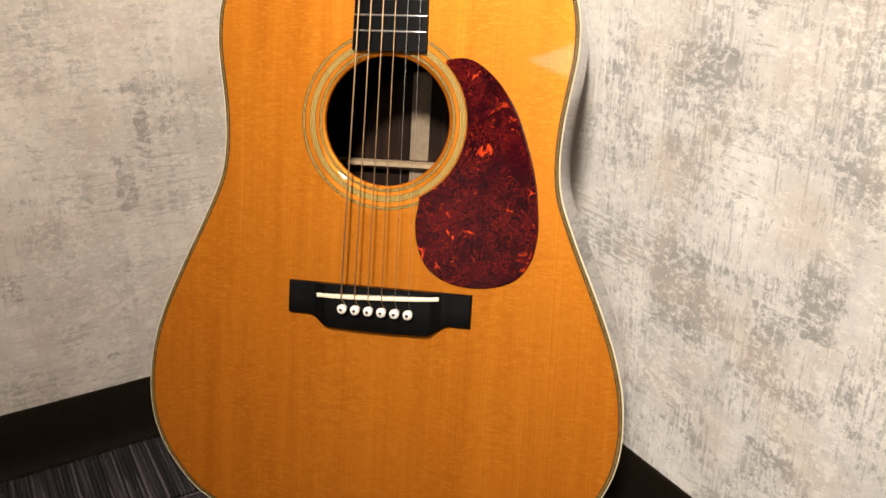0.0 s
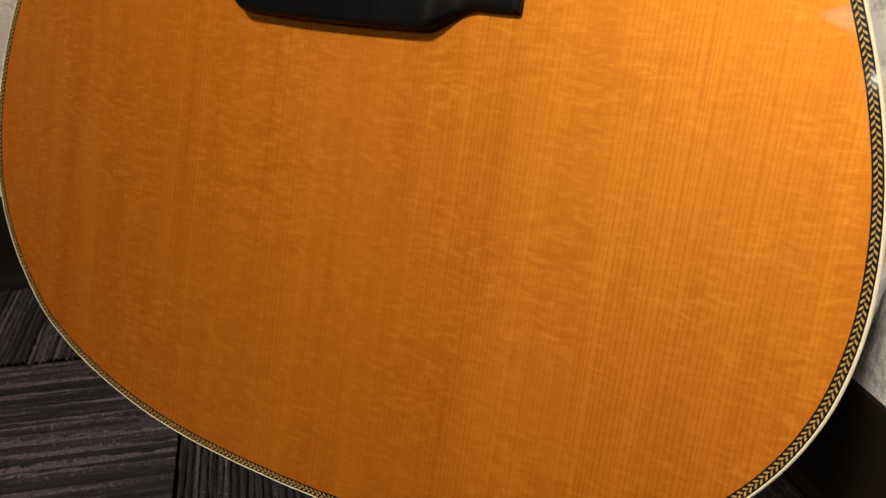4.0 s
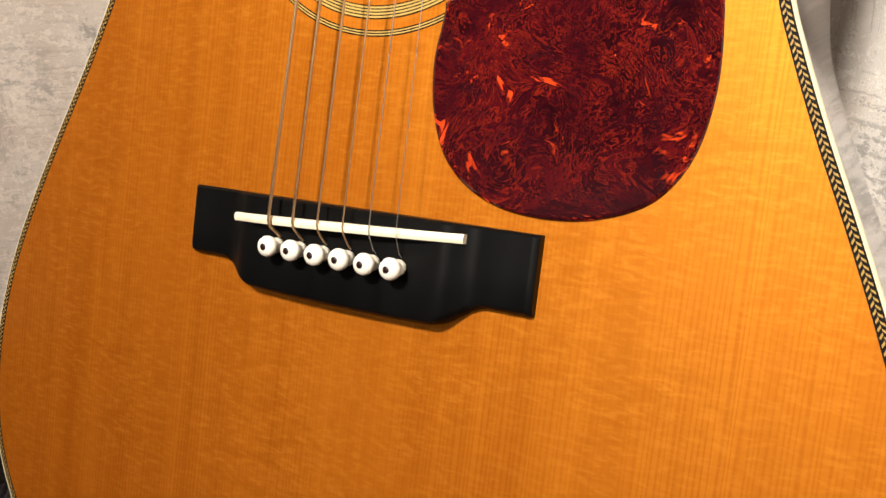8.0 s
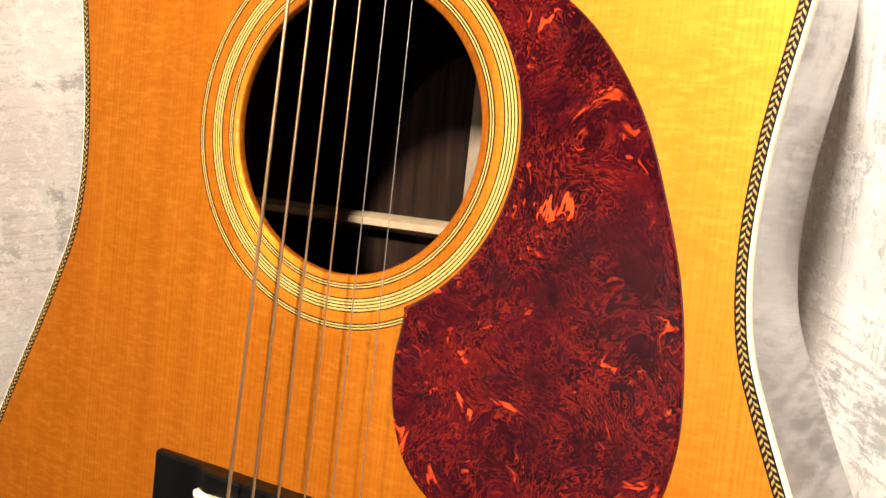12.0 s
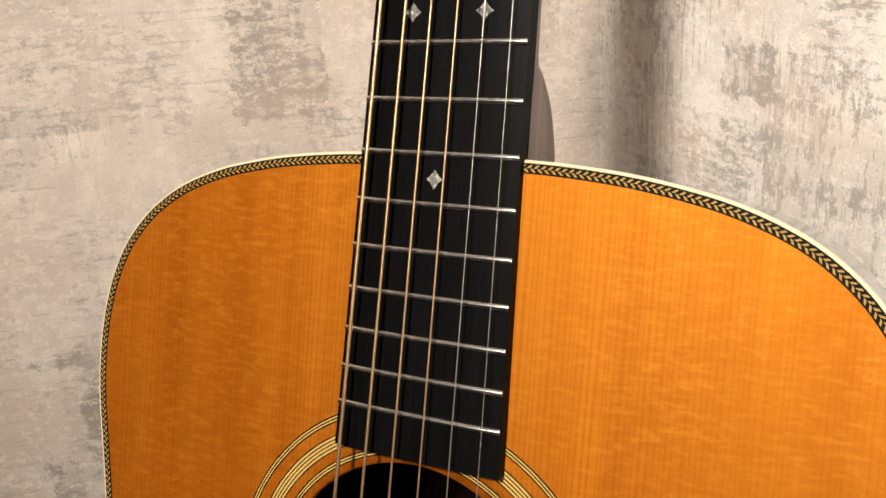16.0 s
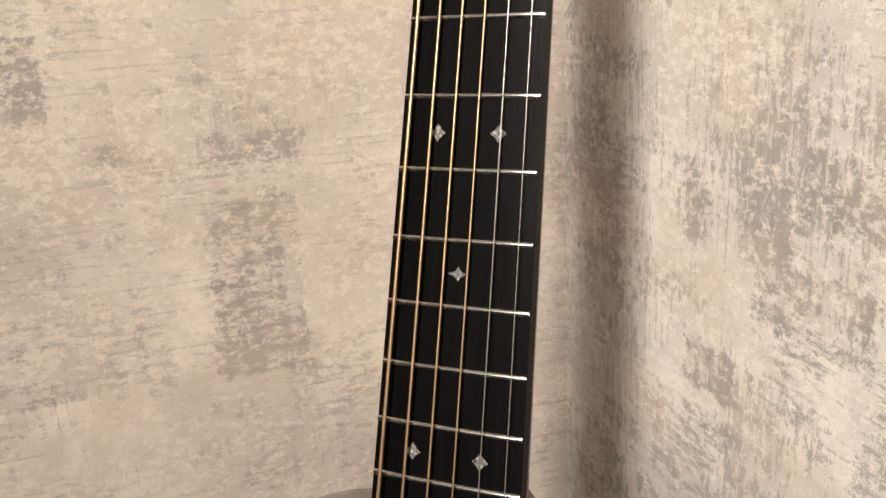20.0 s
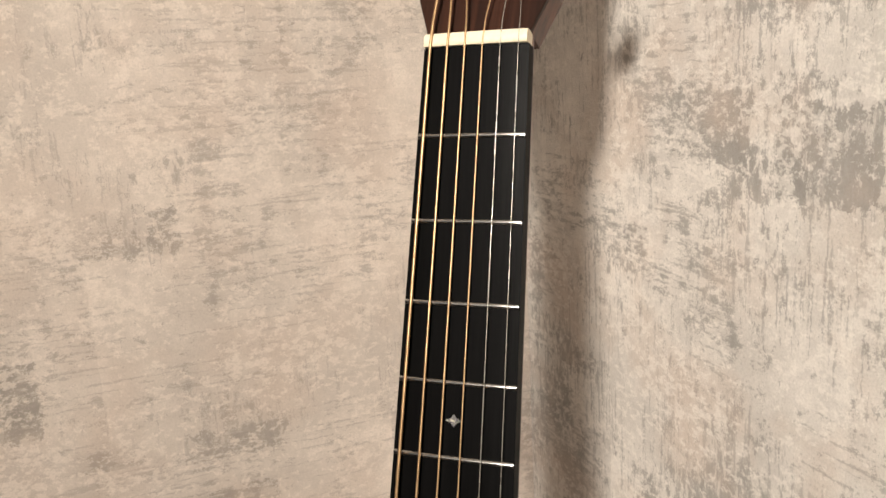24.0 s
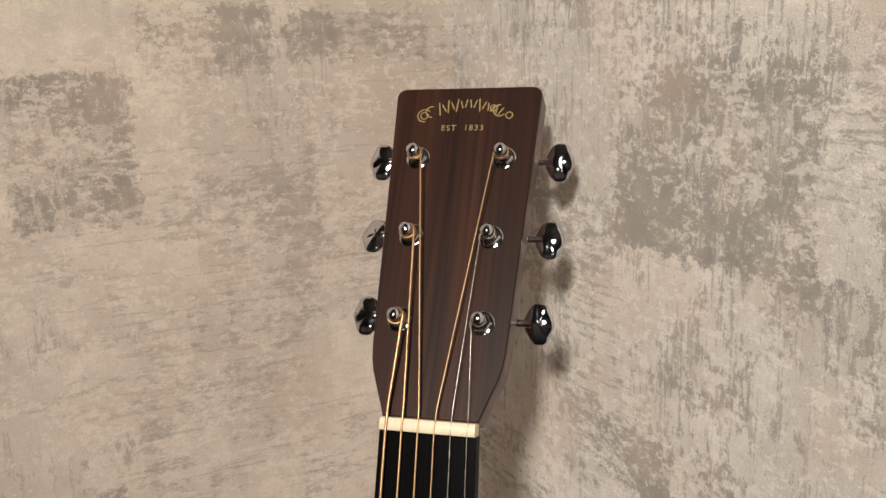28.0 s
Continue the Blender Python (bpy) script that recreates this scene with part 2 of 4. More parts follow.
def wallpaper_material(name, across, patches, strength, tone, upright, dense):
    """Distressed plaster-look vinyl: pale ground, tinted blocks, rubbed grey flakes and combed streaks, pebbled relief.
    across: which local axis runs along the wall; upright: how much of the combing runs up and down."""
    m = Nodes(name, 0.5)
    m.put("Specular IOR Level", 0.35)
    x, y, z = m.axes()
    c = m.tree.nodes.new("ShaderNodeCombineXYZ")
    xx = x if across == 0 else y
    m.join(xx, c.inputs[0])
    m.join(z, c.inputs[2])
    flat = c.outputs[0]
    ragged = m.noise(flat, 190, 4, 0.7, 0.0, True)
    v = m.mix(0.0035, flat, ragged, "ADD")

    # tone carries the wall's share of light as well as the paper's colour
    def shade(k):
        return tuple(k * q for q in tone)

    def blocks(wide, high, offset, at):
        n = m.tree.nodes.new("ShaderNodeTexBrick")
        edge = m.mix(0.006, flat, m.noise(flat, 70, 4, 0.8, 0.0, True), "ADD")
        m.join(m.scaled(1, 1, 1, at=at, turn=(90, 0, 0), source=edge), n.inputs["Vector"])
        n.offset, n.squash = offset, 1.0
        for key, value in (("Scale", 1.0), ("Mortar Size", 0.0), ("Brick Width", wide), ("Row Height", high)):
            n.inputs[key].default_value = value
        n.inputs["Color1"].default_value, n.inputs["Color2"].default_value = (0, 0, 0, 1), (1, 1, 1, 1)
        return m.axes(n.outputs["Color"])[0]

    lot, small = blocks(0.105, 0.135, 0.37, (0, 0, 0)), blocks(0.043, 0.062, 0.61, (0.31, 0.17, 0))
    cloud = m.noise(flat, 13, 4, 0.6)
    fine = m.noise(flat, 55, 5, 0.7)
    ground = m.ramp(m.math("MULTIPLY_ADD", fine, 0.45, m.math("MULTIPLY", m.noise(m.scaled(1, 1, 1, at=(3, 0, 4), source=flat), 8, 4), 0.6)), (0.36, shade(0.49)), (0.53, shade(0.64)), (0.70, shade(0.85)))
    ground = m.mix(m.ramp(lot, (0.30, 0.0), (0.85, 0.34)), ground, shade(0.42))
    ground = m.mix(m.ramp(small, (0.62, 0.0), (0.72, 0.16)), ground, shade(0.40))
    amount = m.math("ADD", m.math("MULTIPLY_ADD", lot, 0.10, dense), m.math("MULTIPLY", m.math("SUBTRACT", cloud, 0.5), 1.15))
    amount = m.math("MULTIPLY_ADD", m.ramp(small, (0.5, 0.0), (0.6, 1.0)), 0.04, amount)
    inside_all = 0.0
    torn = m.noise(flat, 120, 5, 0.75, 0.0, True)
    for cx, cz, hx, hz, force in patches:
        dx = m.math("DIVIDE", m.math("ABSOLUTE", m.math("SUBTRACT", m.math("MULTIPLY_ADD", m.axes(torn)[0], 0.026, xx), cx + 0.013)), hx)
        dz = m.math("DIVIDE", m.math("ABSOLUTE", m.math("SUBTRACT", m.math("MULTIPLY_ADD", m.axes(torn)[2], 0.026, z), cz + 0.013)), hz)
        inside = m.ramp(m.math("MAXIMUM", dx, dz), (0.93, 1.0), (1.0, 0.0))
        amount = m.math("MULTIPLY_ADD", inside, force * 1.7, amount)
        inside_all = m.math("MULTIPLY_ADD", inside, force * 3.4, inside_all)
    ground = m.mix(m.math("MULTIPLY", inside_all, 0.75), ground, shade(0.34))
    force_in = m.math("MULTIPLY_ADD", inside_all, 0.8, strength)
    flakes_v = m.noise(m.scaled(1, 1, 0.42, source=v), 235, 5, 0.70, 0.15)
    flakes_h = m.noise(m.scaled(0.38, 1, 1, source=v), 235, 5, 0.70, 0.15)
    choice = m.ramp(m.noise(m.scaled(1, 1, 1, at=(2, 0, 5), source=flat), 9, 2), (upright - 0.05, 1.0), (upright + 0.05, 0.0))
    flakes = m.mix(choice, flakes_h, flakes_v)
    # the dabs of a comb stop at bands that run across it
    band_h = m.noise(m.scaled(0.07, 1, 1, at=(6, 0, 3), source=flat), 95, 2, 0.5)
    band_v = m.noise(m.scaled(1, 1, 0.07, at=(6, 0, 3), source=flat), 95, 2, 0.5)
    flakes = m.math("MULTIPLY_ADD", m.math("SUBTRACT", m.mix(choice, band_v, band_h), 0.5), 0.42, flakes)
    pebble = m.noise(flat, 1150, 3, 0.6)
    flakes = m.math("MULTIPLY_ADD", m.math("SUBTRACT", pebble, 0.5), 0.38, flakes)
    mask = m.ramp(m.math("MULTIPLY_ADD", amount, 0.62, flakes), (0.600, 0.0), (0.625, 0.75), (0.72, 1.0))
    grey = m.ramp(fine, (0.3, shade(0.24)), (0.7, shade(0.36)))
    c1 = m.mix(m.math("MULTIPLY", mask, force_in), ground, grey)
    streak_v = m.noise(m.scaled(1, 1, 0.045, source=v), 420, 3, 0.6)
    streak_h = m.noise(m.scaled(0.045, 1, 1, source=v), 420, 3, 0.6)
    streak = m.ramp(m.math("MULTIPLY_ADD", amount, 0.25, m.mix(choice, streak_h, streak_v)), (0.575, 0.0), (0.62, 0.70))
    c1 = m.mix(m.math("MULTIPLY", streak, strength), c1, shade(0.30))
    rosy = m.ramp(m.noise(m.scaled(1, 1, 1, at=(7, 0, 1), source=flat), 14, 5), (0.46, 0.0), (0.64, 0.45))
    c1 = m.mix(rosy, c1, (tone[0] * 0.53, tone[0] * 0.415, tone[0] * 0.335))
    pale = m.noise(m.scaled(0.5, 1, 0.8, at=(1, 0, 9), source=v), 330, 5, 0.74)
    pale = m.ramp(m.math("MULTIPLY_ADD", m.noise(m.scaled(1, 1, 1, at=(4, 0, 2), source=flat), 20, 3), 0.45, pale), (0.755, 0.0), (0.815, 0.55))
    c1 = m.mix(pale, c1, shade(0.78))
    fleck = m.ramp(m.noise(flat, 800, 3, 0.7), (0.36, 0.22), (0.58, 0.0))
    c1 = m.mix(fleck, c1, (0.30, 0.27, 0.235))
    m.put("Base Color", c1)
    m.put("Roughness", m.math("MULTIPLY_ADD", m.noise(flat, 600, 2), 0.25, 0.36))
    m.bump(m.math("ADD", pebble, m.math("MULTIPLY", mask, -0.12)), 0.6, 0.0014)
    return m.mat


def carpet_material(axis):
    m = Nodes("striped_carpet_" + ("across" if axis else "along"), 0.95)
    wob = m.noise(m.coord, 160, 3, 0.6, 0.0, True)
    v = m.mix(0.0022, m.coord, wob, "ADD")
    row = m.scaled(*((0.015, 1, 0) if axis else (1, 0.015, 0)), source=v)
    stripe = m.noise(row, 150, 2, 0.7)
    pin = m.noise(m.scaled(1, 1, 0, at=(3, 3, 0), source=row), 210, 1, 0.5)
    yarn = m.noise(m.coord, 620, 4, 0.75)
    c = m.ramp(stripe, (0.40, (0.0055, 0.004, 0.0045)), (0.50, (0.024, 0.0172, 0.0205)), (0.60, (0.074, 0.055, 0.064)))
    c = m.mix(m.ramp(pin, (0.585, 0.0), (0.62, 0.85)), c, (0.20, 0.160, 0.175))
    c = m.mix(m.ramp(yarn, (0.38, 0.75), (0.60, 0.0)), c, (0.014, 0.011, 0.013))
    fleck = m.math("MULTIPLY", m.ramp(m.noise(m.coord, 480, 2), (0.60, 0.0), (0.68, 0.5)), m.ramp(stripe, (0.45, 0.1), (0.6, 1.0)))
    c = m.mix(fleck, c, (0.26, 0.225, 0.24))
    m.put("Base Color", c)
    m.bump(yarn, 1.0, 0.003)
    return m.mat


SPRUCE = spruce_material()
ROSEWOOD_FACE = rosewood_material("rosewood_veneer", 0.50, 0.08, (1.3, 0.02, 0.02), 0.40, 0.20, 1.0)
ROSEWOOD_SIDE = rosewood_material("polished_rosewood_side", 0.75, 0.4, (1, 1, 1), 0.06)
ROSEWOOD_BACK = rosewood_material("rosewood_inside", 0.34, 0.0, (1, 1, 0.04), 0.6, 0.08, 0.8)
MAHOGANY = rosewood_material("satin_mahogany", 1.7, 0.25, (1, 1, 0.05), 0.4)
EBONY = ebony_material()
EBONY_OILED = ebony_material("oiled_ebony", 0.12, 0.0)
TORTOISE = tortoise_material()
IVOROID = plain("ivory_binding", (0.66, 0.58, 0.39), 0.3, coat=0.3, grain=0.05, size=400)
PIN_WHITE = plain("white_pin_plastic", (0.82, 0.78, 0.68), 0.3, coat=0.2, grain=0.04, size=500)
BONE = plain("bone", (0.80, 0.70, 0.52), 0.32, grain=0.08, size=600)
BLACK_LINE = plain("black_purfling", (0.007, 0.0055, 0.004), 0.5, coat=0.03, shine=0.05)
CREAM_WOOD = plain("herringbone_maple", (0.33, 0.20, 0.055), 0.4, coat=0.05, shine=0.1, grain=0.22, size=700)
RING_WHITE = plain("rosette_white", (0.47, 0.31, 0.085), 0.4, coat=0.12, shine=0.1, grain=0.1, size=500)
CHROME = plain("chrome", (0.60, 0.60, 0.63), 0.05, 1.0, grain=0.02)
NICKEL = plain("nickel_fret", (0.62, 0.60, 0.57), 0.24, 1.0, grain=0.05)
BRONZE = plain("phosphor_bronze_winding", (0.53, 0.345, 0.185), 0.36, 0.9, grain=0.12, size=2400, relief=0.0002)
STEEL = plain("plain_steel", (0.46, 0.43, 0.38), 0.28, 0.85)
PALE_SPRUCE = plain("bare_brace_spruce", (0.36, 0.25, 0.145), 0.7, grain=0.15, size=180)
STRIP_SPRUCE = plain("aged_strip_spruce", (0.20, 0.14, 0.085), 0.7, grain=0.15, size=180)
GOLD = plain("gold_decal", (0.40, 0.30, 0.13), 0.4, 0.3, grain=0.1)
DOT = plain("dark_tortoise_dot", (0.012, 0.003, 0.003), 0.3, coat=0.2)
BASE = plain("dark_vinyl_base", (0.0095, 0.0066, 0.0043), 0.5, shine=0.08, grain=0.15, size=90)
# unseen ceiling and walls are coloured dark to hold down fill and reflections
CEILING_DARKENED = plain("ceiling_darkened", (0.13, 0.125, 0.12), 0.8, grain=0.03, size=60)
UNSEEN_WALL_DARK = plain("unseen_wall_dark", (0.10, 0.094, 0.088), 0.75, grain=0.05, size=30)
LAMP_RIM = plain("lamp_rim_white", (0.75, 0.74, 0.72), 0.4)


def pearl_material():
    m = Nodes("abalone_pearl", 0.18, 0.25, 0.8, 0.03)
    v = m.noise(m.coord, 420, 3, 0.6, 2.0)
    m.put("Base Color", m.ramp(v, (0.34, (0.02, 0.035, 0.04)), (0.44, (0.30, 0.30, 0.25)), (0.52, (0.07, 0.06, 0.11)), (0.62, (0.68, 0.64, 0.50))))
    return m.mat


PEARL = pearl_material()


def glow_material(name="lamp_diffuser", tint=(1.0, 0.86, 0.70), power=14.0):
    m = Nodes(name, 0.5)
    m.put("Base Color", (0.9, 0.88, 0.84))
    m.put("Emission Color", tint)
    m.put("Emission Strength", power)
    return m.mat


GLOW = glow_material()
PANEL_GLOW = glow_material("panel_diffuser", (1.0, 0.90, 0.80), 15.0)

# ---- mesh helpers ----


def mesh_of(name, verts, faces, mats, slots=None, smooth=False, bevel=0.0):
    me = bpy.data.meshes.new(name)
    me.from_pydata([tuple(v) for v in verts], [], faces)
    for mat in mats if isinstance(mats, (list, tuple)) else [mats]:
        me.materials.append(mat)
    if slots is not None:
        me.polygons.foreach_set("material_index", slots)
    bm = bmesh.new()
    bm.from_mesh(me)
    bmesh.ops.recalc_face_normals(bm, faces=bm.faces)
    if bevel:
        edges = [e for e in bm.edges if len(e.link_faces) == 2 and e.calc_face_angle(0) > radians(40)]
        bmesh.ops.bevel(bm, geom=edges, offset=bevel, segments=2, affect="EDGES", profile=0.6, clamp_overlap=True)
    bm.to_mesh(me)
    bm.free()
    if smooth:
        me.polygons.foreach_set("use_smooth", [True] * len(me.polygons))
        me.set_sharp_from_angle(angle=radians(smooth if smooth is not True else 40))
    me.update()
    return me


def part(name, me, parent, label=""):
    ob = new(name, me)
    ob.parent = parent
    if label:
        tagged(ob, label)
    return ob


def spline(points, steps):
    """Catmull-Rom through the points."""
    p = [np.array(q, float) for q in points]
    p = [2 * p[0] - p[1]] + p + [2 * p[-1] - p[-2]]
    out = []
    for k in range(1, len(p) - 2):
        for i in range(steps):
            t = i / steps
            a, b, c, d = p[k - 1 : k + 3]
            out.append(0.5 * (2 * b + (c - a) * t + (2 * a - 5 * b + 4 * c - d) * t * t + (3 * b - 3 * c + d - a) * t**3))
    return np.array(out + [p[-2]])


def resample(line, count, closed=False):
    line = np.vstack([line, line[:1]]) if closed else line
    d = np.r_[0, np.cumsum(np.linalg.norm(np.diff(line, axis=0), axis=1))]
    s = np.linspace(0, d[-1], count + 1)[:-1] if closed else np.linspace(0, d[-1], count)
    return np.stack([np.interp(s, d, line[:, k]) for k in range(line.shape[1])], 1), d[-1]


def loft(rings, closed_ring=True, caps=True):
    """Faces between rings of equal length."""
    n, faces = len(rings[0]), []
    verts = [v for ring in rings for v in ring]
    for k in range(len(rings) - 1):
        for i in range(n if closed_ring else n - 1):
            j = (i + 1) % n
            faces.append((k * n + i, k * n + j, (k + 1) * n + j, (k + 1) * n + i))
    if caps:
        faces += [tuple(range(n)), tuple(range((len(rings) - 1) * n, len(rings) * n))]
    return verts, faces


def tube(path, radius, sides=8):
    path = [Vector(p) for p in path]
    rings = []
    for k, p in enumerate(path):
        d = (path[min(k + 1, len(path) - 1)] - path[max(k - 1, 0)]).normalized()
        u = d.orthogonal().normalized() if k == 0 else (u - d * u.dot(d)).normalized()
        w = d.cross(u)
        r = radius[k] if isinstance(radius, (list, tuple)) else radius
        rings.append([p + r * (math.cos(a) * u + math.sin(a) * w) for a in (2 * math.pi * i / sides for i in range(sides))])
    return loft(rings)


def lathe(profile, m, sides=24):
    """profile: (radius, height) pairs, spun round the local z of m."""
    rings = [[m @ Vector((r * math.cos(a), r * math.sin(a), h)) for a in (2 * math.pi * i / sides for i in range(sides))] for r, h in profile]
    return loft(rings)


def box(x0, x1, y0, y1, z0, z1):
    v = [(x, y, z) for x in (x0, x1) for y in (y0, y1) for z in (z0, z1)]
    return v, [(0, 1, 3, 2), (4, 6, 7, 5), (0, 4, 5, 1), (2, 3, 7, 6), (0, 2, 6, 4), (1, 5, 7, 3)]


# ---- the room: local x runs along one wall of the corner, local y along the other ----
ROOM = Matrix(((-0.73529, 0.67775, 0, -0.0454), (-0.67775, -0.73529, 0, 0.4025), (0, 0, 1, 0), (0, 0, 0, 1)))
SX, SY, HIGH = 5.2, 5.4, 2.42


def structure(name, me, label, category):
    ob = tagged(new(name, me), label, category, kind="structure")
    ob.matrix_world = ROOM
    return ob


# blocks of the paper's pattern (the fifth of B paints in shading beside the headstock): along the wall, height, half
# width, half height, how rubbed
BLOCKS_B = [(0.229, 1.018, 0.034, 0.043, 0.145), (0.154, 1.074, 0.038, 0.019, 0.1), (0.062, 1.077, 0.048, 0.014, 0.11), (0.224, 1.081, 0.032, 0.016, -0.12), (0.09, 0.918, 0.02, 0.013, 0.06), (0.248, 0.81, 0.028, 0.014, 0.08), (0.162, 0.914, 0.016, 0.022, 0.05), (0.202, 0.674, 0.032, 0.009, 0.07), (0.207, 0.59, 0.028, 0.058, 0.11), (0.316, 0.722, 0.01, 0.024, 0.1), (0.275, 0.679, 0.019, 0.007, 0.08), (0.343, 0.544, 0.014, 0.05, 0.05), (0.264, 0.751, 0.032, 0.009, 0.05), (0.312, 0.36, 0.051, 0.051, 0.055), (0.369, 0.302, 0.01, 0.03, 0.1), (0.345, 0.351, 0.007, 0.022, 0.1), (0.373, 0.402, 0.025, 0.005, 0.07), (0.449, 0.338, 0.006, 0.018, 0.08), (0.494, 0.209, 0.01, 0.017, 0.09), (0.43, 0.094, 0.05, 0.021, 0.05)]
BLOCKS_C = [(0.229, 1.065, 0.061, 0.012, 0.06), (0.228, 1.012, 0.061, 0.041, 0.16), (0.29, 0.961, 0.026, 0.018, 0.08), (0.136, 1.029, 0.028, 0.054, -0.05), (0.256, 0.855, 0.027, 0.02, 0.13), (0.186, 0.861, 0.03, 0.017, 0.09), (0.128, 0.799, 0.011, 0.009, 0.1), (0.147, 0.641, 0.012, 0.018, 0.09), (0.198, 0.648, 0.017, 0.019, 0.1), (0.161, 0.561, 0.021, 0.014, 0.13), (0.232, 0.616, 0.036, 0.018, 0.08), (0.242, 0.67, 0.022, 0.016, 0.08), (0.149, 0.615, 0.033, 0.015, -0.06), (0.417, 0.262, 0.032, 0.044, 0.12), (0.556, 0.314, 0.018, 0.037, 0.12), (0.517, 0.253, 0.02, 0.037, 0.07), (0.557, 0.224, 0.016, 0.013, 0.09), (0.424, 0.456, 0.03, 0.017, 0.09), (0.565, 0.396, 0.018, 0.017, 0.08), (0.532, 0.149, 0.024, 0.023, 0.08)]
# one paper: the east wall's brighter, cooler light is put into its tone
WALL_B = wallpaper_material("plaster_wallpaper_warm_light", 0, BLOCKS_B, 0.58, (0.97, 0.845, 0.735), 0.44, -0.045)
WALL_C = wallpaper_material("plaster_wallpaper_cool_light", 1, BLOCKS_C, 0.92, (1.17, 1.10, 1.015), 0.56, 0.01)
structure("wall_west", mesh_of("wall", *box(-0.12, SX + 0.12, -0.12, 0.0, 0, HIGH), WALL_B), "wall in distressed plaster-look beige and grey wallpaper, toned for its warmer light", "wall")
structure("wall_east", mesh_of("wall", *box(-0.12, 0.0, 0.0, SY + 0.12, 0, HIGH), WALL_C), "wall in distressed plaster-look beige and grey wallpaper, toned paler for its cooler light", "wall")
# two walls and a ceiling out of view, added to shape the room's bounce
structure("unseen_wall_south", mesh_of("wall", *box(0, SX + 0.12, SY, SY + 0.12, 0, HIGH), UNSEEN_WALL_DARK), "unseen wall added to close the room, dark to keep bounce and reflections low", "wall")
structure("unseen_wall_north", mesh_of("wall", *box(SX, SX + 0.12, 0, SY, 0, HIGH), UNSEEN_WALL_DARK), "unseen wall added to close the room, dark to keep bounce and reflections low", "wall")
structure("ceiling", mesh_of("ceiling", *box(-0.12, SX + 0.12, -0.12, SY + 0.12, HIGH, HIGH + 0.1), CEILING_DARKENED), "unseen ceiling added to close the room, darkened to keep fill and reflections low", "ceiling")


def baseboard(name, along, length):
    """A dark vinyl cove base: upright strip with a soft toe that runs out onto the carpet."""
    prof = [(0.0, 0.0), (0.013, 0.0), (0.0125, 0.003), (0.007, 0.006), (0.0042, 0.012), (0.0038, 0.030), (0.0036, 0.0685), (0.0024, 0.0725), (0.0, 0.0735)]
    ends = (0.0, length) if along == "x" else (0.004, length)
    rings = [[(s, d, h) if along == "x" else (d, s, h) for d, h in prof] for s in ends]
    structure(name, mesh_of(name, *loft(rings), BASE, smooth=35), "dark brown vinyl cove baseboard along the wall", "baseboard")


baseboard("baseboard_west", "x", SX)
baseboard("baseboard_east", "y", SY)

floor = structure("floor", mesh_of("floor", *box(0, SX, 0, SY, -0.1, -0.006), BASE), "floor under striped grey carpet tiles laid quarter-turned", "floor")


def carpet_tile(x0, x1, y0, y1, axis, fine):
    """A carpet tile with raised looped rows. axis 0: rows run along y; 1: along x."""
    rnd = random.Random(round(x0 * 1000) * 7 + round(y0 * 1000))
    lo, hi, s0, s1 = (x0, x1, y0, y1) if axis == 0 else (y0, y1, x0, x1)
    pitch = 0.0042 if fine else 0.02
    rows = max(2, round((hi - lo - 0.002) / pitch))
    cuts = 60 if fine else 2
    verts, faces = [], []
    lane = []
    for r in range(rows):
        a, b = (lo + 0.001 + (hi - lo - 0.002) * (r + e) / rows for e in (0, 1))
        h = rnd.choice((0.0, 0.0008, 0.0016)) if fine else 0.0
        for e, k in ((0.0, -0.0016), (0.22, 0.0), (0.5, 0.0006), (0.78, 0.0), (1.0, -0.0016)) if fine else ((0.0, 0.0), (1.0, 0.0)):
            lane.append((a + (b - a) * e, h + k - 0.0006))
    n = len(lane)
    for c in range(cuts + 1):
        s = s0 + 0.001 + (s1 - s0 - 0.002) * c / cuts
        for q, h in lane:
            j = rnd.uniform(-0.0005, 0.0005) if fine else 0
            verts.append((q + j, s, h + j) if axis == 0 else (s, q + j, h + j))
    for c in range(cuts):
        for i in range(n - 1):
            faces.append((c * n + i, c * n + i + 1, (c + 1) * n + i + 1, (c + 1) * n + i))
    ob = part("carpet_tile", mesh_of("carpet_tile", verts, faces, CARPET[axis]), floor)
    return ob


CARPET = [carpet_material(0), carpet_material(1)]
XS = [0.0] + [0.341 + 0.5 * k for k in range(11)]
YS = [0.0] + [0.129 + 0.5 * k for k in range(11)]
for i in range(len(XS) - 1):
    for j in range(len(YS) - 1):
        x1, y1 = min(XS[i + 1], SX), min(YS[j + 1], SY)
        carpet_tile(XS[i], x1, YS[j], y1, (i + j + 1) % 2, i < 2 and j < 2)


def ceiling_lamp(x, y, z, r):
    base = tagged(new("ceiling_lamp"), "round white ceiling lamp with a glowing flat diffuser", "lamp", "ceiling lamps")
    base.matrix_world = pose(x, y, HIGH)
    rim = lathe([(r + 0.02, 0.0), (r + 0.03, -0.012), (r + 0.03, z - HIGH), (r + 0.02, z - HIGH - 0.006), (r + 0.012, z - HIGH - 0.004), (r + 0.012, 0.0)], Matrix(), 40)
    part("rim", mesh_of("rim", *rim, LAMP_RIM, smooth=30), base)
    dif = lathe([(r + 0.010, -0.02), (r + 0.010, z - HIGH + 0.004), (0.0005, z - HIGH + 0.003)], Matrix(), 40)
    part("diffuser", mesh_of("diffuser", *dif, GLOW, smooth=30), base, "warm glowing diffuser")


for x, y, z, r, _, _ in LAMPS:
    ceiling_lamp(x, y, z, r)


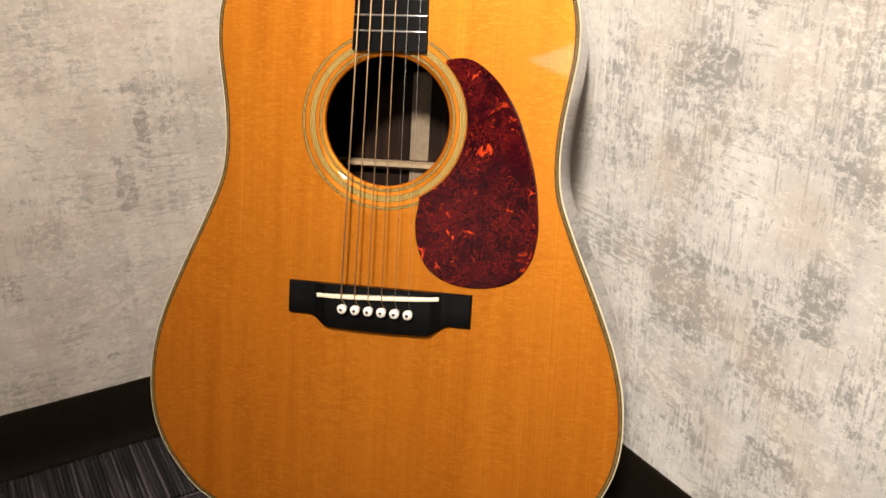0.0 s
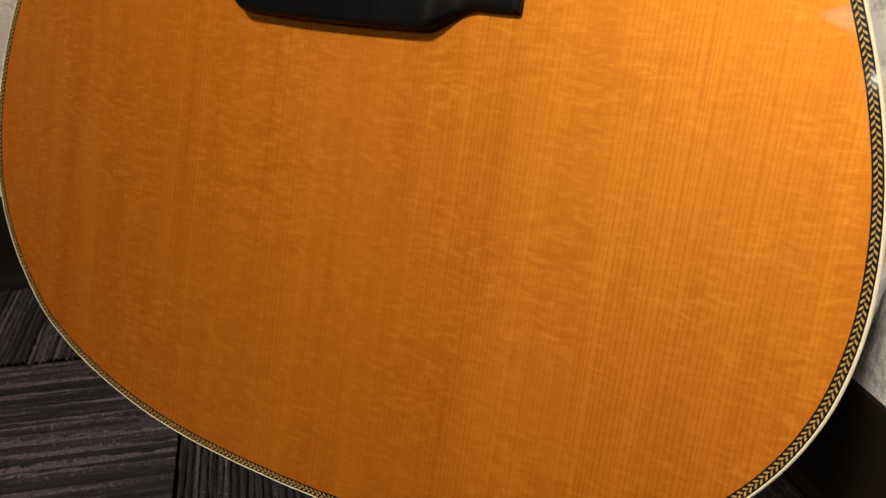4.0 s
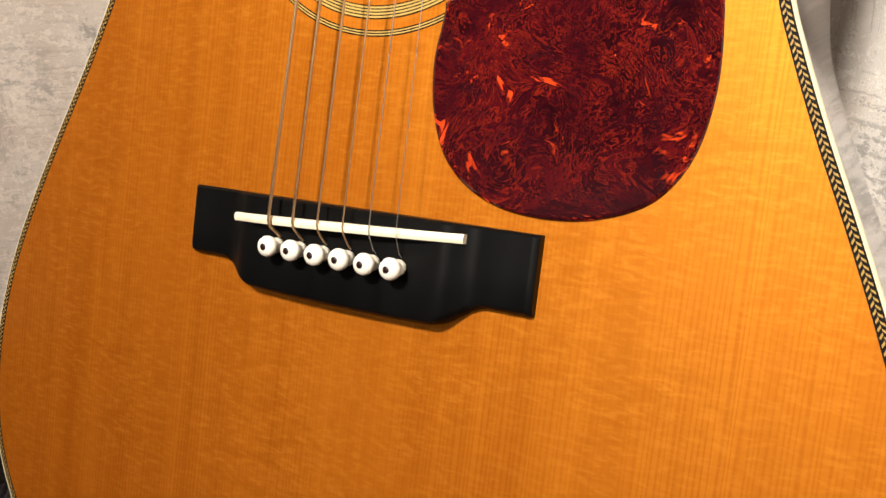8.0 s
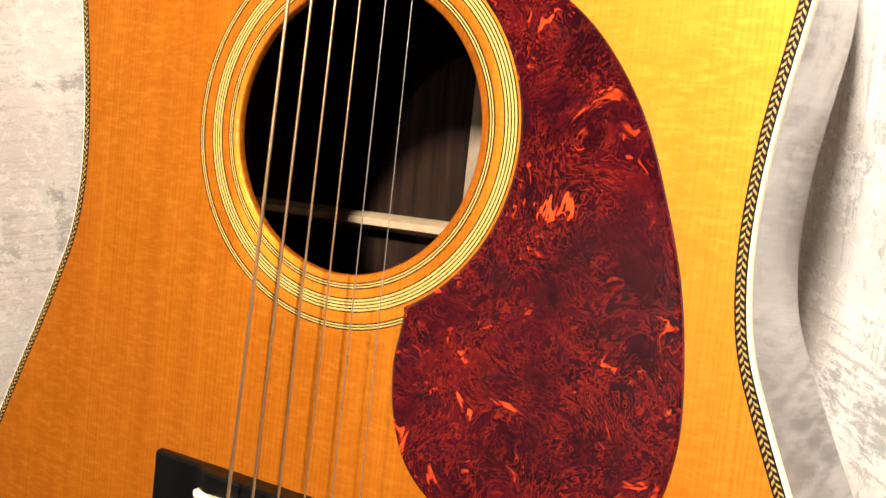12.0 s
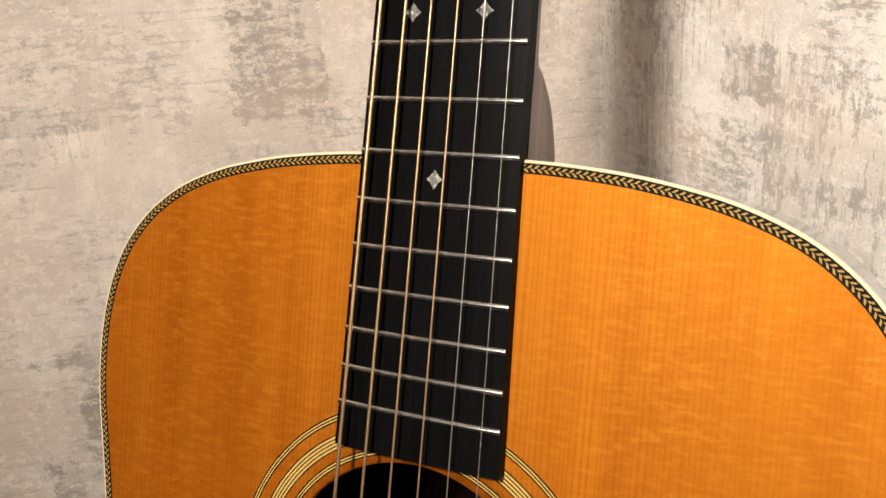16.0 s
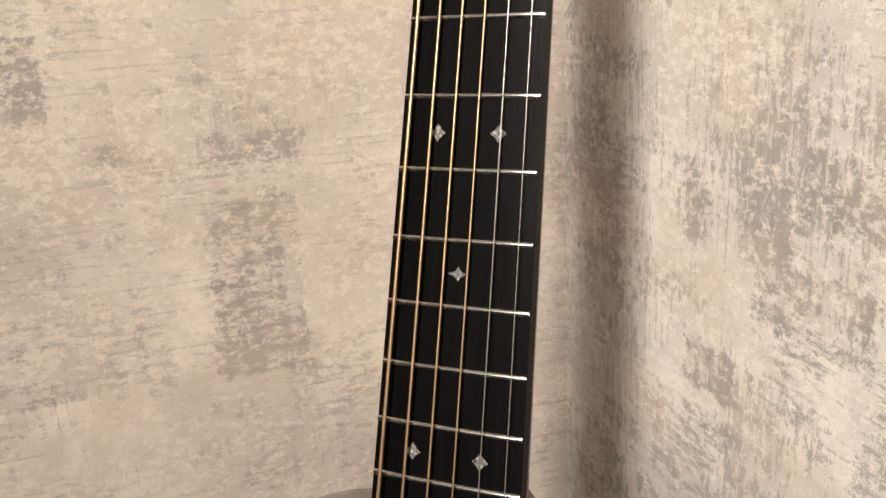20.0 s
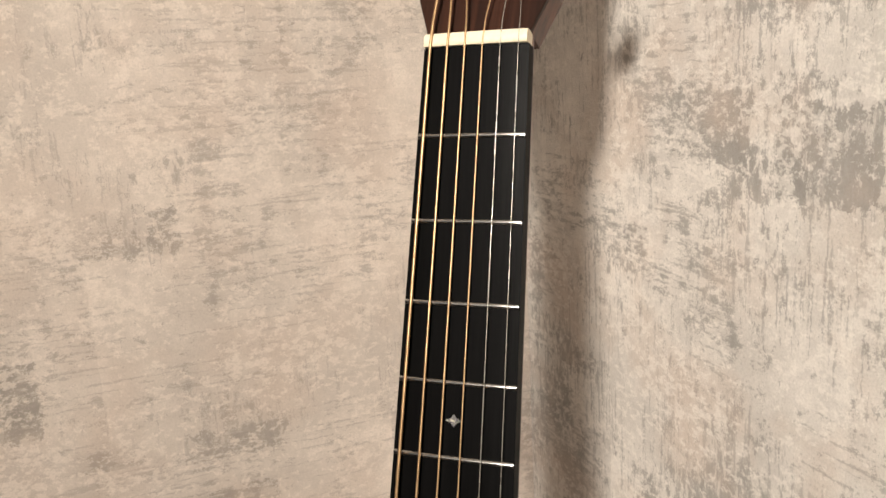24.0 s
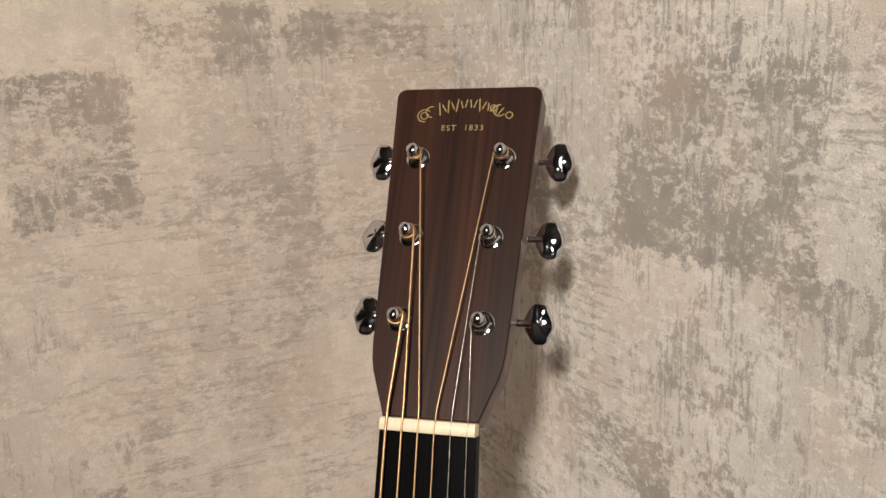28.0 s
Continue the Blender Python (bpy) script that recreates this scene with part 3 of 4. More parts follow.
def panel_lamp(x, y, side):
    """A square flush ceiling panel, in line with the walls."""
    base = tagged(new("panel_lamp"), "square flush ceiling panel lamp with a pale glowing diffuser", "lamp")
    base.matrix_world = Matrix.Translation((x, y, HIGH)) @ ROOM.to_3x3().to_4x4()
    h, t = side / 2, 0.02
    for x0, x1, y0, y1 in ((-h, h, -h, -h + t), (-h, h, h - t, h), (-h, -h + t, -h + t, h - t), (h - t, h, -h + t, h - t)):
        part("frame", mesh_of("frame", *box(x0, x1, y0, y1, -0.03, -0.0005), LAMP_RIM, bevel=0.003), base)
    part("diffuser", mesh_of("diffuser", *box(-h + t, h - t, -h + t, h - t, -0.022, -0.004), PANEL_GLOW), base, "pale warm glowing diffuser")


panel_lamp(-0.13, -4.62, 0.60)


def spot_lamp():
    """A can spotlight on a short ceiling stem, its mouth behind the light."""
    base = tagged(new("spotlight"), "white can spotlight tilted down from the ceiling", "lamp")
    base.matrix_world = Matrix.Translation((SPOT.x, SPOT.y, HIGH))
    m = base.matrix_world.inverted() @ look(SPOT, SPOT_AIM)
    can = [(0.150, 0.16), (0.158, 0.158), (0.160, 0.165), (0.160, 0.30), (0.140, 0.335), (0.06, 0.35), (0.001, 0.352)]
    part("can", mesh_of("can", *lathe(can, m, 32), LAMP_RIM, smooth=35), base)
    part("lens", mesh_of("lens", *lathe([(0.150, 0.170), (0.149, 0.176), (0.001, 0.178)], m, 32), GLOW, smooth=30), base, "warm glowing lens")
    top = m @ Vector((0, 0, 0.24))
    part("stem", mesh_of("stem", *tube([Vector((top.x, top.y, 0.0)), Vector((top.x, top.y, -0.01))], 0.03, 16), LAMP_RIM, smooth=40), base)


spot_lamp()

# ---- the guitar, in its own axes: x across, y into the body, z up the neck; z = 0 at the saddle line ----
guitar = tagged(new("acoustic_guitar"), "dreadnought acoustic guitar with amber top leaning in a carpeted corner", "guitar")
guitar.matrix_world = G
SCALE = 0.6452
HALF = [(0, 0.2876), (0.0285, 0.2872), (0.0412, 0.2866), (0.0550, 0.2854), (0.0670, 0.2838), (0.0800, 0.2813), (0.0920, 0.2782), (0.1055, 0.2730), (0.1170, 0.2664), (0.1281, 0.2568), (0.1370, 0.2446), (0.1427, 0.2305), (0.1458, 0.2150), (0.1466, 0.1990), (0.1456, 0.1835), (0.1425, 0.1630), (0.1393, 0.1410), (0.1377, 0.1180), (0.1383, 0.0990), (0.1415, 0.0810), (0.1483, 0.0630), (0.1583, 0.0400), (0.1700, 0.0150), (0.1811, -0.0102), (0.1910, -0.0356), (0.1980, -0.0611), (0.2014, -0.0864), (0.2010, -0.1115), (0.1955, -0.1363), (0.1830, -0.1604), (0.1625, -0.1838), (0.1445, -0.1962), (0.1190, -0.2075), (0.0880, -0.2164), (0.0600, -0.2210), (0.0300, -0.2232), (0, -0.2239)]
half = spline(HALF, 8)
ring = np.vstack([half, (half * (-1, 1))[::-1][1:-1]])
ring[:, 0] -= 0.0013 * np.clip((0.10 - ring[:, 1]) / 0.15, 0, 1)  # the lower bout sits a hair off the centre line
NRING = 480
ring, GIRTH = resample(ring, NRING, True)
tang = np.roll(ring, -1, 0) - np.roll(ring, 1, 0)
tang /= np.linalg.norm(tang, axis=1)[:, None]
inward = np.stack([tang[:, 1], -tang[:, 0]], 1)  # the ring runs clockwise seen from the front


def depth(v):
    return 0.098 + (0.2875 - v) / 0.511 * 0.034


def inset(d, y):
    q = ring + inward * d
    return [(a, y, b) for a, b in q]


HOLE, RHOLE = np.array((-0.0008, 0.1345)), 0.0508


def soundboard():
    """A plate with the sound hole through it, hole edge rounded."""
    edge = ring + inward * 0.0042
    ang = np.arctan2(edge[:, 1] - HOLE[1], edge[:, 0] - HOLE[0])
    hole = HOLE + RHOLE * np.stack([np.cos(ang), np.sin(ang)], 1)
    rings = []
    back = 0.0030
    rings.append([(a, back, b) for a, b in edge])
    rings.append([(a, 0.0, b) for a, b in edge])
    for f in (0.8, 0.6, 0.4, 0.2, 0.08):
        q = hole + (edge - hole) * f
        rings.append([(a, 0.0, b) for a, b in q])
    rings.append([(a, 0.0, b) for a, b in HOLE + (hole - HOLE) * (1 + 0.0006 / RHOLE)])
    rings.append([(a, 0.0006, b) for a, b in hole])
    rings.append([(a, back, b) for a, b in hole])
    v, f = loft(rings + [rings[0]], True, False)
    return mesh_of("soundboard", v, f, SPRUCE, smooth=50)


part("soundboard", soundboard(), guitar, "aged amber spruce soundboard with fine straight grain")

# edge: binding, black lines and herringbone
part("purfling", mesh_of("purfling", *loft([inset(0.0009, 0.0), inset(0.0042, 0.0), inset(0.0042, 0.003), inset(0.0009, 0.003), inset(0.0009, 0.0)], True, False), BLACK_LINE), guitar, "black purfling line inside the binding")


def binding():
    prof = [(0.0009, 0.0), (0.0006, -0.0001), (0.0002, 0.0003), (-0.0001, 0.0009), (-0.0002, 0.0034), (0.0009, 0.0034)]
    rings = []
    for off, y in prof + prof[:1]:
        q = ring + inward * off
        rings.append([(a, y, b) for a, b in q])
    return loft(rings, True, False)


part("binding", mesh_of("binding", *binding(), IVOROID, smooth=50), guitar, "ivory-coloured binding round the top edge")


def herringbone():
    count = round(GIRTH / 0.00225)
    q, _ = resample(ring, count * 8, True)
    t = np.roll(q, -1, 0) - np.roll(q, 1, 0)
    t /= np.linalg.norm(t, axis=1)[:, None]
    nrm = np.stack([t[:, 1], -t[:, 0]], 1)
    verts, faces = [], []
    total = count * 8
    for k in range(count):
        for d0, d1, s0, s1 in ((0.00145, 0.00250, 4, 0), (0.00262, 0.00367, 4, 8)):
            for (d, s) in ((d0, s0), (d0, s0 + 3.2), (d1, s1 + 3.2), (d1, s1)):
                x = (k * 8 + s) % total
                i, f = int(x), x - int(x)
                p = q[i] * (1 - f) + q[(i + 1) % total] * f + nrm[i] * d
                verts.append((p[0], -0.00012, p[1]))
            n = len(verts)
            faces.append((n - 4, n - 3, n - 2, n - 1))
    return mesh_of("herringbone_inlay", verts, faces, CREAM_WOOD)


tagged(part("herringbone_inlay", herringbone(), guitar, "black and cream herringbone inlay"), kind="stuff")


def rim():
    d = [depth(v) for v in ring[:, 1]]
    out0 = inset(0.0, 0.0034)
    out1 = [(a, dd, b) for (a, b), dd in zip(ring, d)]
    q = ring + inward * 0.0022
    in1 = [(a, dd, b) for (a, b), dd in zip(q, d)]
    in0 = [(a, 0.0034, b) for a, b in q]
    return mesh_of("side", *loft([out0, out1, in1, in0, out0], True, False), ROSEWOOD_SIDE, smooth=50)


part("side", rim(), guitar, "polished dark rosewood side with mirror gloss")


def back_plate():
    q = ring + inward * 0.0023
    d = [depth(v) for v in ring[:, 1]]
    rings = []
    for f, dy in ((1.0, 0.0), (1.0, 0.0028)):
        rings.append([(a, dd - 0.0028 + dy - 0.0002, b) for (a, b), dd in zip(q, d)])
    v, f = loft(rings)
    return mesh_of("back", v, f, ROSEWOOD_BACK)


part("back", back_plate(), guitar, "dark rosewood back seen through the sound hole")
yb = depth(0.13) - 0.003
part("back_strip", mesh_of("back_strip", *box(-0.0065, 0.0105, yb - 0.0035, yb + 0.0008, 0.103, 0.27), STRIP_SPRUCE), guitar, "pale spruce strip along the inner back seam")
part("back_strip", mesh_of("back_strip", *box(-0.0065, 0.0105, yb - 0.0025, yb + 0.002, -0.1, 0.093), STRIP_SPRUCE), guitar, "pale spruce strip along the inner back seam")


def brace(v, wide, half_w):
    prof = [(-wide, 0.0), (wide, 0.0), (wide, -0.010), (wide * 0.4, -0.015), (-wide * 0.4, -0.015), (-wide, -0.010)]
    y = depth(v) - 0.003
    return loft([[(u, y + b, v + a) for a, b in prof] for u in (-half_w, half_w)])


part("brace", mesh_of("brace", *brace(0.098, 0.004, 0.13), PALE_SPRUCE, smooth=30), guitar, "pale spruce brace across the inner back")

# rosette: three groups of fine rings let into the top, each ply a ring of its own
for r0, r1, plies in ((0.0536, 0.0559, 5), (0.0590, 0.0640, 9), (0.0679, 0.0703, 5)):
    for k in range(plies):
        black, cream = (plies + 1) // 2, plies // 2
        dark, pale = (0.95, 0.85) if plies == 5 else (0.75, 1.15)
        unit = (r1 - r0) / (black * dark + cream * pale)
        a0 = r0 + unit * ((k + 1) // 2 * dark + k // 2 * pale)
        a1 = a0 + unit * (pale if k % 2 else dark)
        S, verts, faces = 128, [], []
        for i in range(S):
            c, s = math.cos(2 * math.pi * i / S), math.sin(2 * math.pi * i / S)
            verts += [(HOLE[0] + a * c, y, HOLE[1] + a * s) for a, y in ((a0, 0.0006), (a0, -0.00010), (a1, -0.00010), (a1, 0.0006))]
        for i in range(S):
            j = (i + 1) % S
            faces += [(4 * i + e, 4 * i + (e + 1) % 4, 4 * j + (e + 1) % 4, 4 * j + e) for e in range(3)]
        part("rosette_ring", mesh_of("rosette_ring", verts, faces, RING_WHITE if k % 2 else BLACK_LINE), guitar, "cream rosette line" if k % 2 else "black rosette line")


def pickguard():
    arc = [HOLE + 0.0650 * np.array((math.cos(a), math.sin(a))) for a in np.radians(np.linspace(-63, 46.5, 26))]
    outer = spline([(0.0455, 0.1838), (0.060, 0.1853), (0.0735, 0.1800), (0.0890, 0.1660), (0.1030, 0.1450), (0.1132, 0.1190), (0.1202, 0.0950), (0.1241, 0.0680), (0.1243, 0.0490), (0.1203, 0.0310), (0.1105, 0.0172), (0.0950, 0.0098), (0.0780, 0.0072), (0.0600, 0.0086), (0.0455, 0.0145), (0.0350, 0.0245), (0.0288, 0.0395), (0.0268, 0.0560), (0.0283, 0.0690), (0.0290, 0.0755)], 8)
    line = np.vstack([np.array(arc), outer[1:-1]])
    line, _ = resample(line, 200, True)
    t = np.roll(line, -1, 0) - np.roll(line, 1, 0)
    t /= np.linalg.norm(t, axis=1)[:, None]
    nrm = np.stack([-t[:, 1], t[:, 0]], 1)
    area = np.sum(line[:, 0] * np.roll(line[:, 1], -1) - np.roll(line[:, 0], -1) * line[:, 1])
    if area < 0:
        nrm = -nrm
    rings = []
    for d, y in ((0, -0.0002), (0.0, -0.0005), (0.0004, -0.0010), (0.0012, -0.0014)):
        q = line + nrm * d
        rings.append([(a, y, b) for a, b in q])
    v, f = loft(rings)
    return mesh_of("pickguard", v, f, TORTOISE)


part("pickguard", pickguard(), guitar, "glossy dark red tortoiseshell pickguard")

# bridge


def bridge_height(u):
    a = min(1.0, max(0.0, (abs(u) - 0.0425) / 0.012))
    a = a * a * (3 - 2 * a)
    return 0.0088 * (1 - a) + 0.0044 * a


def bridge_low(u):
    a = min(1.0, max(0.0, (abs(u) - 0.0400) / 0.0200))
    a = a * a * (3 - 2 * a)
    return -(0.0325 - 0.0008 * (abs(u) / 0.04) ** 2) * (1 - a) - 0.0230 * a


def bridge():
    us = np.unique(np.r_[np.linspace(-0.0762, -0.036, 30), np.linspace(-0.036, 0.036, 14), np.linspace(0.036, 0.0762, 30)])
    rings = []
    c = 0.0009
    for n, u in enumerate(us):
        h, lo, hi = bridge_height(u), bridge_low(u) - 0.0022, 0.0020
        h2 = h if 0 < n < len(us) - 1 else h - c
        rings.append([(u, 0.0, hi), (u, -(h2 - c), hi), (u, -h2, hi - c), (u, -h2, (hi + lo) / 2), (u, -h2, lo + 3.2 * c), (u, -(h2 - 0.6 * c), lo + 1.2 * c), (u, -(h2 - 2.4 * c), lo), (u, 0.0, lo)])
    v, f = loft(rings)
    return mesh_of("bridge", v, f, EBONY_OILED, smooth=35)


part("bridge", bridge(), guitar, "black ebony belly bridge")


def saddle():
    us = [-0.0505, -0.046, -0.0425, -0.037, -0.02, 0.0, 0.02, 0.034, 0.040, 0.046, 0.0505]
    tops = [0.0082, 0.0092, 0.0103, 0.0128, 0.0144, 0.0146, 0.0142, 0.0126, 0.0106, 0.0092, 0.0082]
    rings = []
    for u, top in zip(us, tops):
        v = -0.0053 + 0.0495 * u
        hw_ = 0.0016
        rings.append([(u, -0.004, v - hw_), (u, -top + 0.0006, v - hw_), (u, -top, v - hw_ * 0.4), (u, -top, v + hw_ * 0.4), (u, -top + 0.0006, v + hw_), (u, -0.004, v + hw_)])
    return mesh_of("saddle", *loft(rings), BONE, smooth=35)


part("saddle", saddle(), guitar, "long slanted bone saddle")

PIN_U = [-0.0264 + 0.01084 * k for k in range(6)]
SADDLE_U = [-0.0274 + 0.0111 * k for k in range(6)]


def pin_frame(u):
    m = Matrix.Translation((u, -0.0086, -0.0157)) @ Matrix.Rotation(radians(90), 4, "X")
    return m @ Matrix.Rotation(radians(4), 4, "X")


PIN_PROF = [(0.0022, -0.004), (0.0024, 0.0006), (0.0029, 0.0012), (0.0029, 0.0026), (0.0025, 0.0034), (0.0030, 0.0042), (0.0038, 0.0056), (0.0040, 0.0070), (0.0035, 0.0083), (0.0022, 0.0092), (0.0006, 0.0094)]
for u in PIN_U:
    pin = part("bridge_pin", mesh_of("bridge_pin", *lathe(PIN_PROF, pin_frame(u), 24), PIN_WHITE, smooth=60), guitar, "white bridge pin with a dark dot")
    part("dot", mesh_of("dot", *lathe([(0.0013, 0.0090), (0.0013, 0.0095), (0.0008, 0.00975), (0.0001, 0.0098)], pin_frame(u), 14), DOT, smooth=60), pin)

# neck, fingerboard, frets


def fret_z(n):
    return SCALE * 2 ** (-n / 12)


def half_width(v):
    return 0.02145 + (SCALE - v) / (SCALE / 2) * 0.00555


def board(v):
    """How far the fingerboard's face stands in front of the soundboard's plane."""
    return 0.0092 - 0.0194 * v


def crown(u, v):
    """The same with the board's slight camber."""
    return board(v) + 0.0005 * (1 - (u / half_width(v)) ** 2)


END = 0.1885


def fingerboard():
    vs = np.linspace(END, SCALE, 16)
    rings = []
    for v in vs:
        h = half_width(v) + 0.0006
        us = np.linspace(-h, h, 9)
        under = max(0.0003, board(v) - 0.0066) if v < 0.2875 else board(v) - 0.0066
        face = [(u, -crown(u, v), v) for u in us]
        face[0] = (us[0], -board(v) + 0.0005, v)
        face[-1] = (us[-1], -board(v) + 0.0005, v)
        rings.append(face + [(h, -under, v), (-h, -under, v)])
    return mesh_of("fingerboard", *loft(rings), EBONY, smooth=35)


part("fingerboard", fingerboard(), guitar, "black ebony fingerboard")
for n in range(1, 21):
    v = fret_z(n)
    h = half_width(v) + 0.0003
    rings = []
    for k, u in enumerate(np.linspace(-h, h, 11)):
        y = crown(u, v)
        s = 0.45 if k in (0, 10) else 1.0
        rings.append([(u, -y + 0.0003, v - 0.0011), (u, -y - 0.0005 * s, v - 0.0009), (u, -y - 0.0010 * s, v - 0.0003), (u, -y - 0.0010 * s, v + 0.0003), (u, -y - 0.0005 * s, v + 0.0009), (u, -y + 0.0003, v + 0.0011)])
    part("fret", mesh_of("fret", *loft(rings), NICKEL, smooth=60), guitar)


def inlay(u, v, a, b, notch):
    pts = []
    for k in range(8):
        t = math.pi * k / 4
        r = 1.0 if k % 2 == 0 else notch
        pts.append((u + a * r * math.cos(t), -crown(u, v) - 0.00012, v + b * r * math.sin(t)))
    back = [(x, y + 0.001, z) for x, y, z in pts]
    return mesh_of("inlay", *loft([back, pts]), PEARL)


def between(n):
    return (fret_z(n - 1) + fret_z(n)) / 2


for n, us in ((5, (0,)), (7, (-0.0112, 0.0112)), (9, (0,)), (12, (-0.0125, 0.0125)), (15, (0,))):
    for u in us:
        wide = (0.0036, 0.0025, 0.50) if n in (5, 9) else (0.0030, 0.0031, 0.60)
        part("inlay", inlay(u, between(n), *wide), guitar, "small pearl diamond inlay")


def neck():
    rings = []
    for v in [0.2876, 0.291, 0.295, 0.299, 0.303, 0.307, 0.3105, 0.3135, 0.3155, 0.3168, 0.3175, 0.320, 0.326, 0.334, 0.345, 0.38, 0.44, 0.52, 0.60, 0.628, 0.640, 0.648, 0.653]:
        h = half_width(min(v, SCALE)) + 0.0005
        y0 = -board(v) + 0.0066
        d = 0.0155 - (v - 0.2876) * 0.009
        t = (v - 0.2876) / 0.030
        heel = 0.056 * math.sqrt(max(0.0, 1 - t * t)) ** 1.3 + 0.012 * math.exp(-t)
        deep = d + heel
        tight = heel / 0.074
        ring_ = []
        for k in range(17):
            a = math.pi * k / 16
            c, s = math.cos(a), math.sin(a)
            wide = h * (abs(c) ** 0.75) * (1 if c >= 0 else -1)
            narrow = h * c * (1 - 0.35 * s * tight)
            ring_.append((wide * (1 - tight) + narrow * tight, y0 + deep * s ** (1 - 0.1 * tight), v))
        rings.append(ring_)
    return mesh_of("neck", *loft(rings), MAHOGANY, smooth=50)


part("neck", neck(), guitar, "satin brown mahogany neck with a rounded heel")



def guitar_stand():
    """A low black stand behind and under the tail: two padded arms on legs, tied by a bar on the carpet."""
    base = tagged(new("guitar_stand"), "low black metal guitar stand with foam-padded arms under the guitar", "stand")
    base.matrix_world = Matrix.Translation((0, 0.18, 0))
    flat = Matrix.Translation((0, -0.18, 0)) @ G
    drop = lambda v: Vector((v.x, v.y, 0.006))
    heels = []
    for sx in (-1, 1):
        u = 0.062 * sx
        top = -0.2239 + 0.0030  # the outline has risen a little here
        pad = [[flat @ Vector((u + 0.010 * math.cos(a), y, top - 0.0062 + 0.0055 * math.sin(a))) for a in (2 * math.pi * i / 14 for i in range(14))] for y in (0.072, 0.074, 0.132, 0.134)]
        part("arm_pad", mesh_of("arm_pad", *loft(pad), STAND_FOAM, smooth=50), base, "black foam sleeve")
        bend = [flat @ Vector((u, 0.134, top - 0.0062)), flat @ Vector((u, 0.150, top - 0.0070)), flat @ Vector((u, 0.158, top - 0.0100))]
        heel = drop(bend[-1]) + Vector((0, 0.004, 0))
        heels.append(heel)
        part("leg", mesh_of("leg", *tube(bend + [heel], 0.005, 12), STAND_METAL, smooth=60), base)
        back = heel + Vector((0.03 * sx, 0.075, 0))
        part("foot", mesh_of("foot", *tube([heel, back], 0.005, 12), STAND_METAL, smooth=60), base)
    part("bar", mesh_of("bar", *tube(heels, 0.005, 12), STAND_METAL, smooth=60), base)


STAND_METAL = plain("black_stand_metal", (0.02, 0.02, 0.02), 0.4, 0.0, coat=0.2)
STAND_FOAM = plain("black_foam", (0.018, 0.018, 0.019), 0.9, relief=0.0004)
guitar_stand()

# nut and headstock
nv, nb = SCALE, board(SCALE)
nut_rings = []
for u in np.linspace(-0.0216, 0.0216, 13):
    top = nb + 0.0018 + 0.0004 * (1 - (u / 0.0216) ** 2)
    nut_rings.append([(u, -nb + 0.0062, nv + 0.0002), (u, -top + 0.0004, nv + 0.0002), (u, -top, nv + 0.0008), (u, -top + 0.0002, nv + 0.0040), (u, -top + 0.0012, nv + 0.0056), (u, -nb + 0.0062, nv + 0.0056)])
part("nut", mesh_of("nut", *loft(nut_rings), BONE, smooth=40), guitar, "cream bone nut")

TIP = radians(15.0)
HS = Matrix.Translation((0, -nb + 0.0030, nv + 0.0056)) @ Matrix(((1, 0, 0, 0), (0, math.sin(TIP), -math.cos(TIP), 0), (0, math.cos(TIP), math.sin(TIP), 0), (0, 0, 0, 1)))
# in HS: x across, y up the headstock, z out of its face


def headstock_outline():
    side = [(0.0218, 0.0), (0.0232, 0.004), (0.0262, 0.0120), (0.0292, 0.0200), (0.0304, 0.0250), (0.0312, 0.032), (0.0340, 0.095), (0.0368, 0.158)]
    corner = [(0.0370 - 0.0045 + 0.0045 * math.cos(a), 0.1600 + 0.0045 * math.sin(a)) for a in np.radians((0, 30, 60, 90))]
    right = side + corner
    return right + [(-x, y) for x, y in right[::-1]]


def slab(outline, z0, z1, round_=0.0004):
    c = np.array(outline)
    mid = c.mean(0)
    rings = []
    for z, k in ((z0, 0), (z1 - round_, 0), (z1, round_)):
        q = c - (c - mid) / np.linalg.norm(c - mid, axis=1)[:, None] * k
        rings.append([HS @ Vector((x, y, z)) for x, y in q])
    return loft(rings)


OUTLINE = headstock_outline()
headstock = part("headstock", mesh_of("headstock", *slab(OUTLINE, -0.0135, -0.0012), MAHOGANY), guitar, "brown mahogany headstock")
part("face_veneer", mesh_of("face_veneer", *slab(OUTLINE, -0.0012, 0.0008, 0.0006), ROSEWOOD_FACE, smooth=30), headstock, "dark reddish rosewood face veneer")


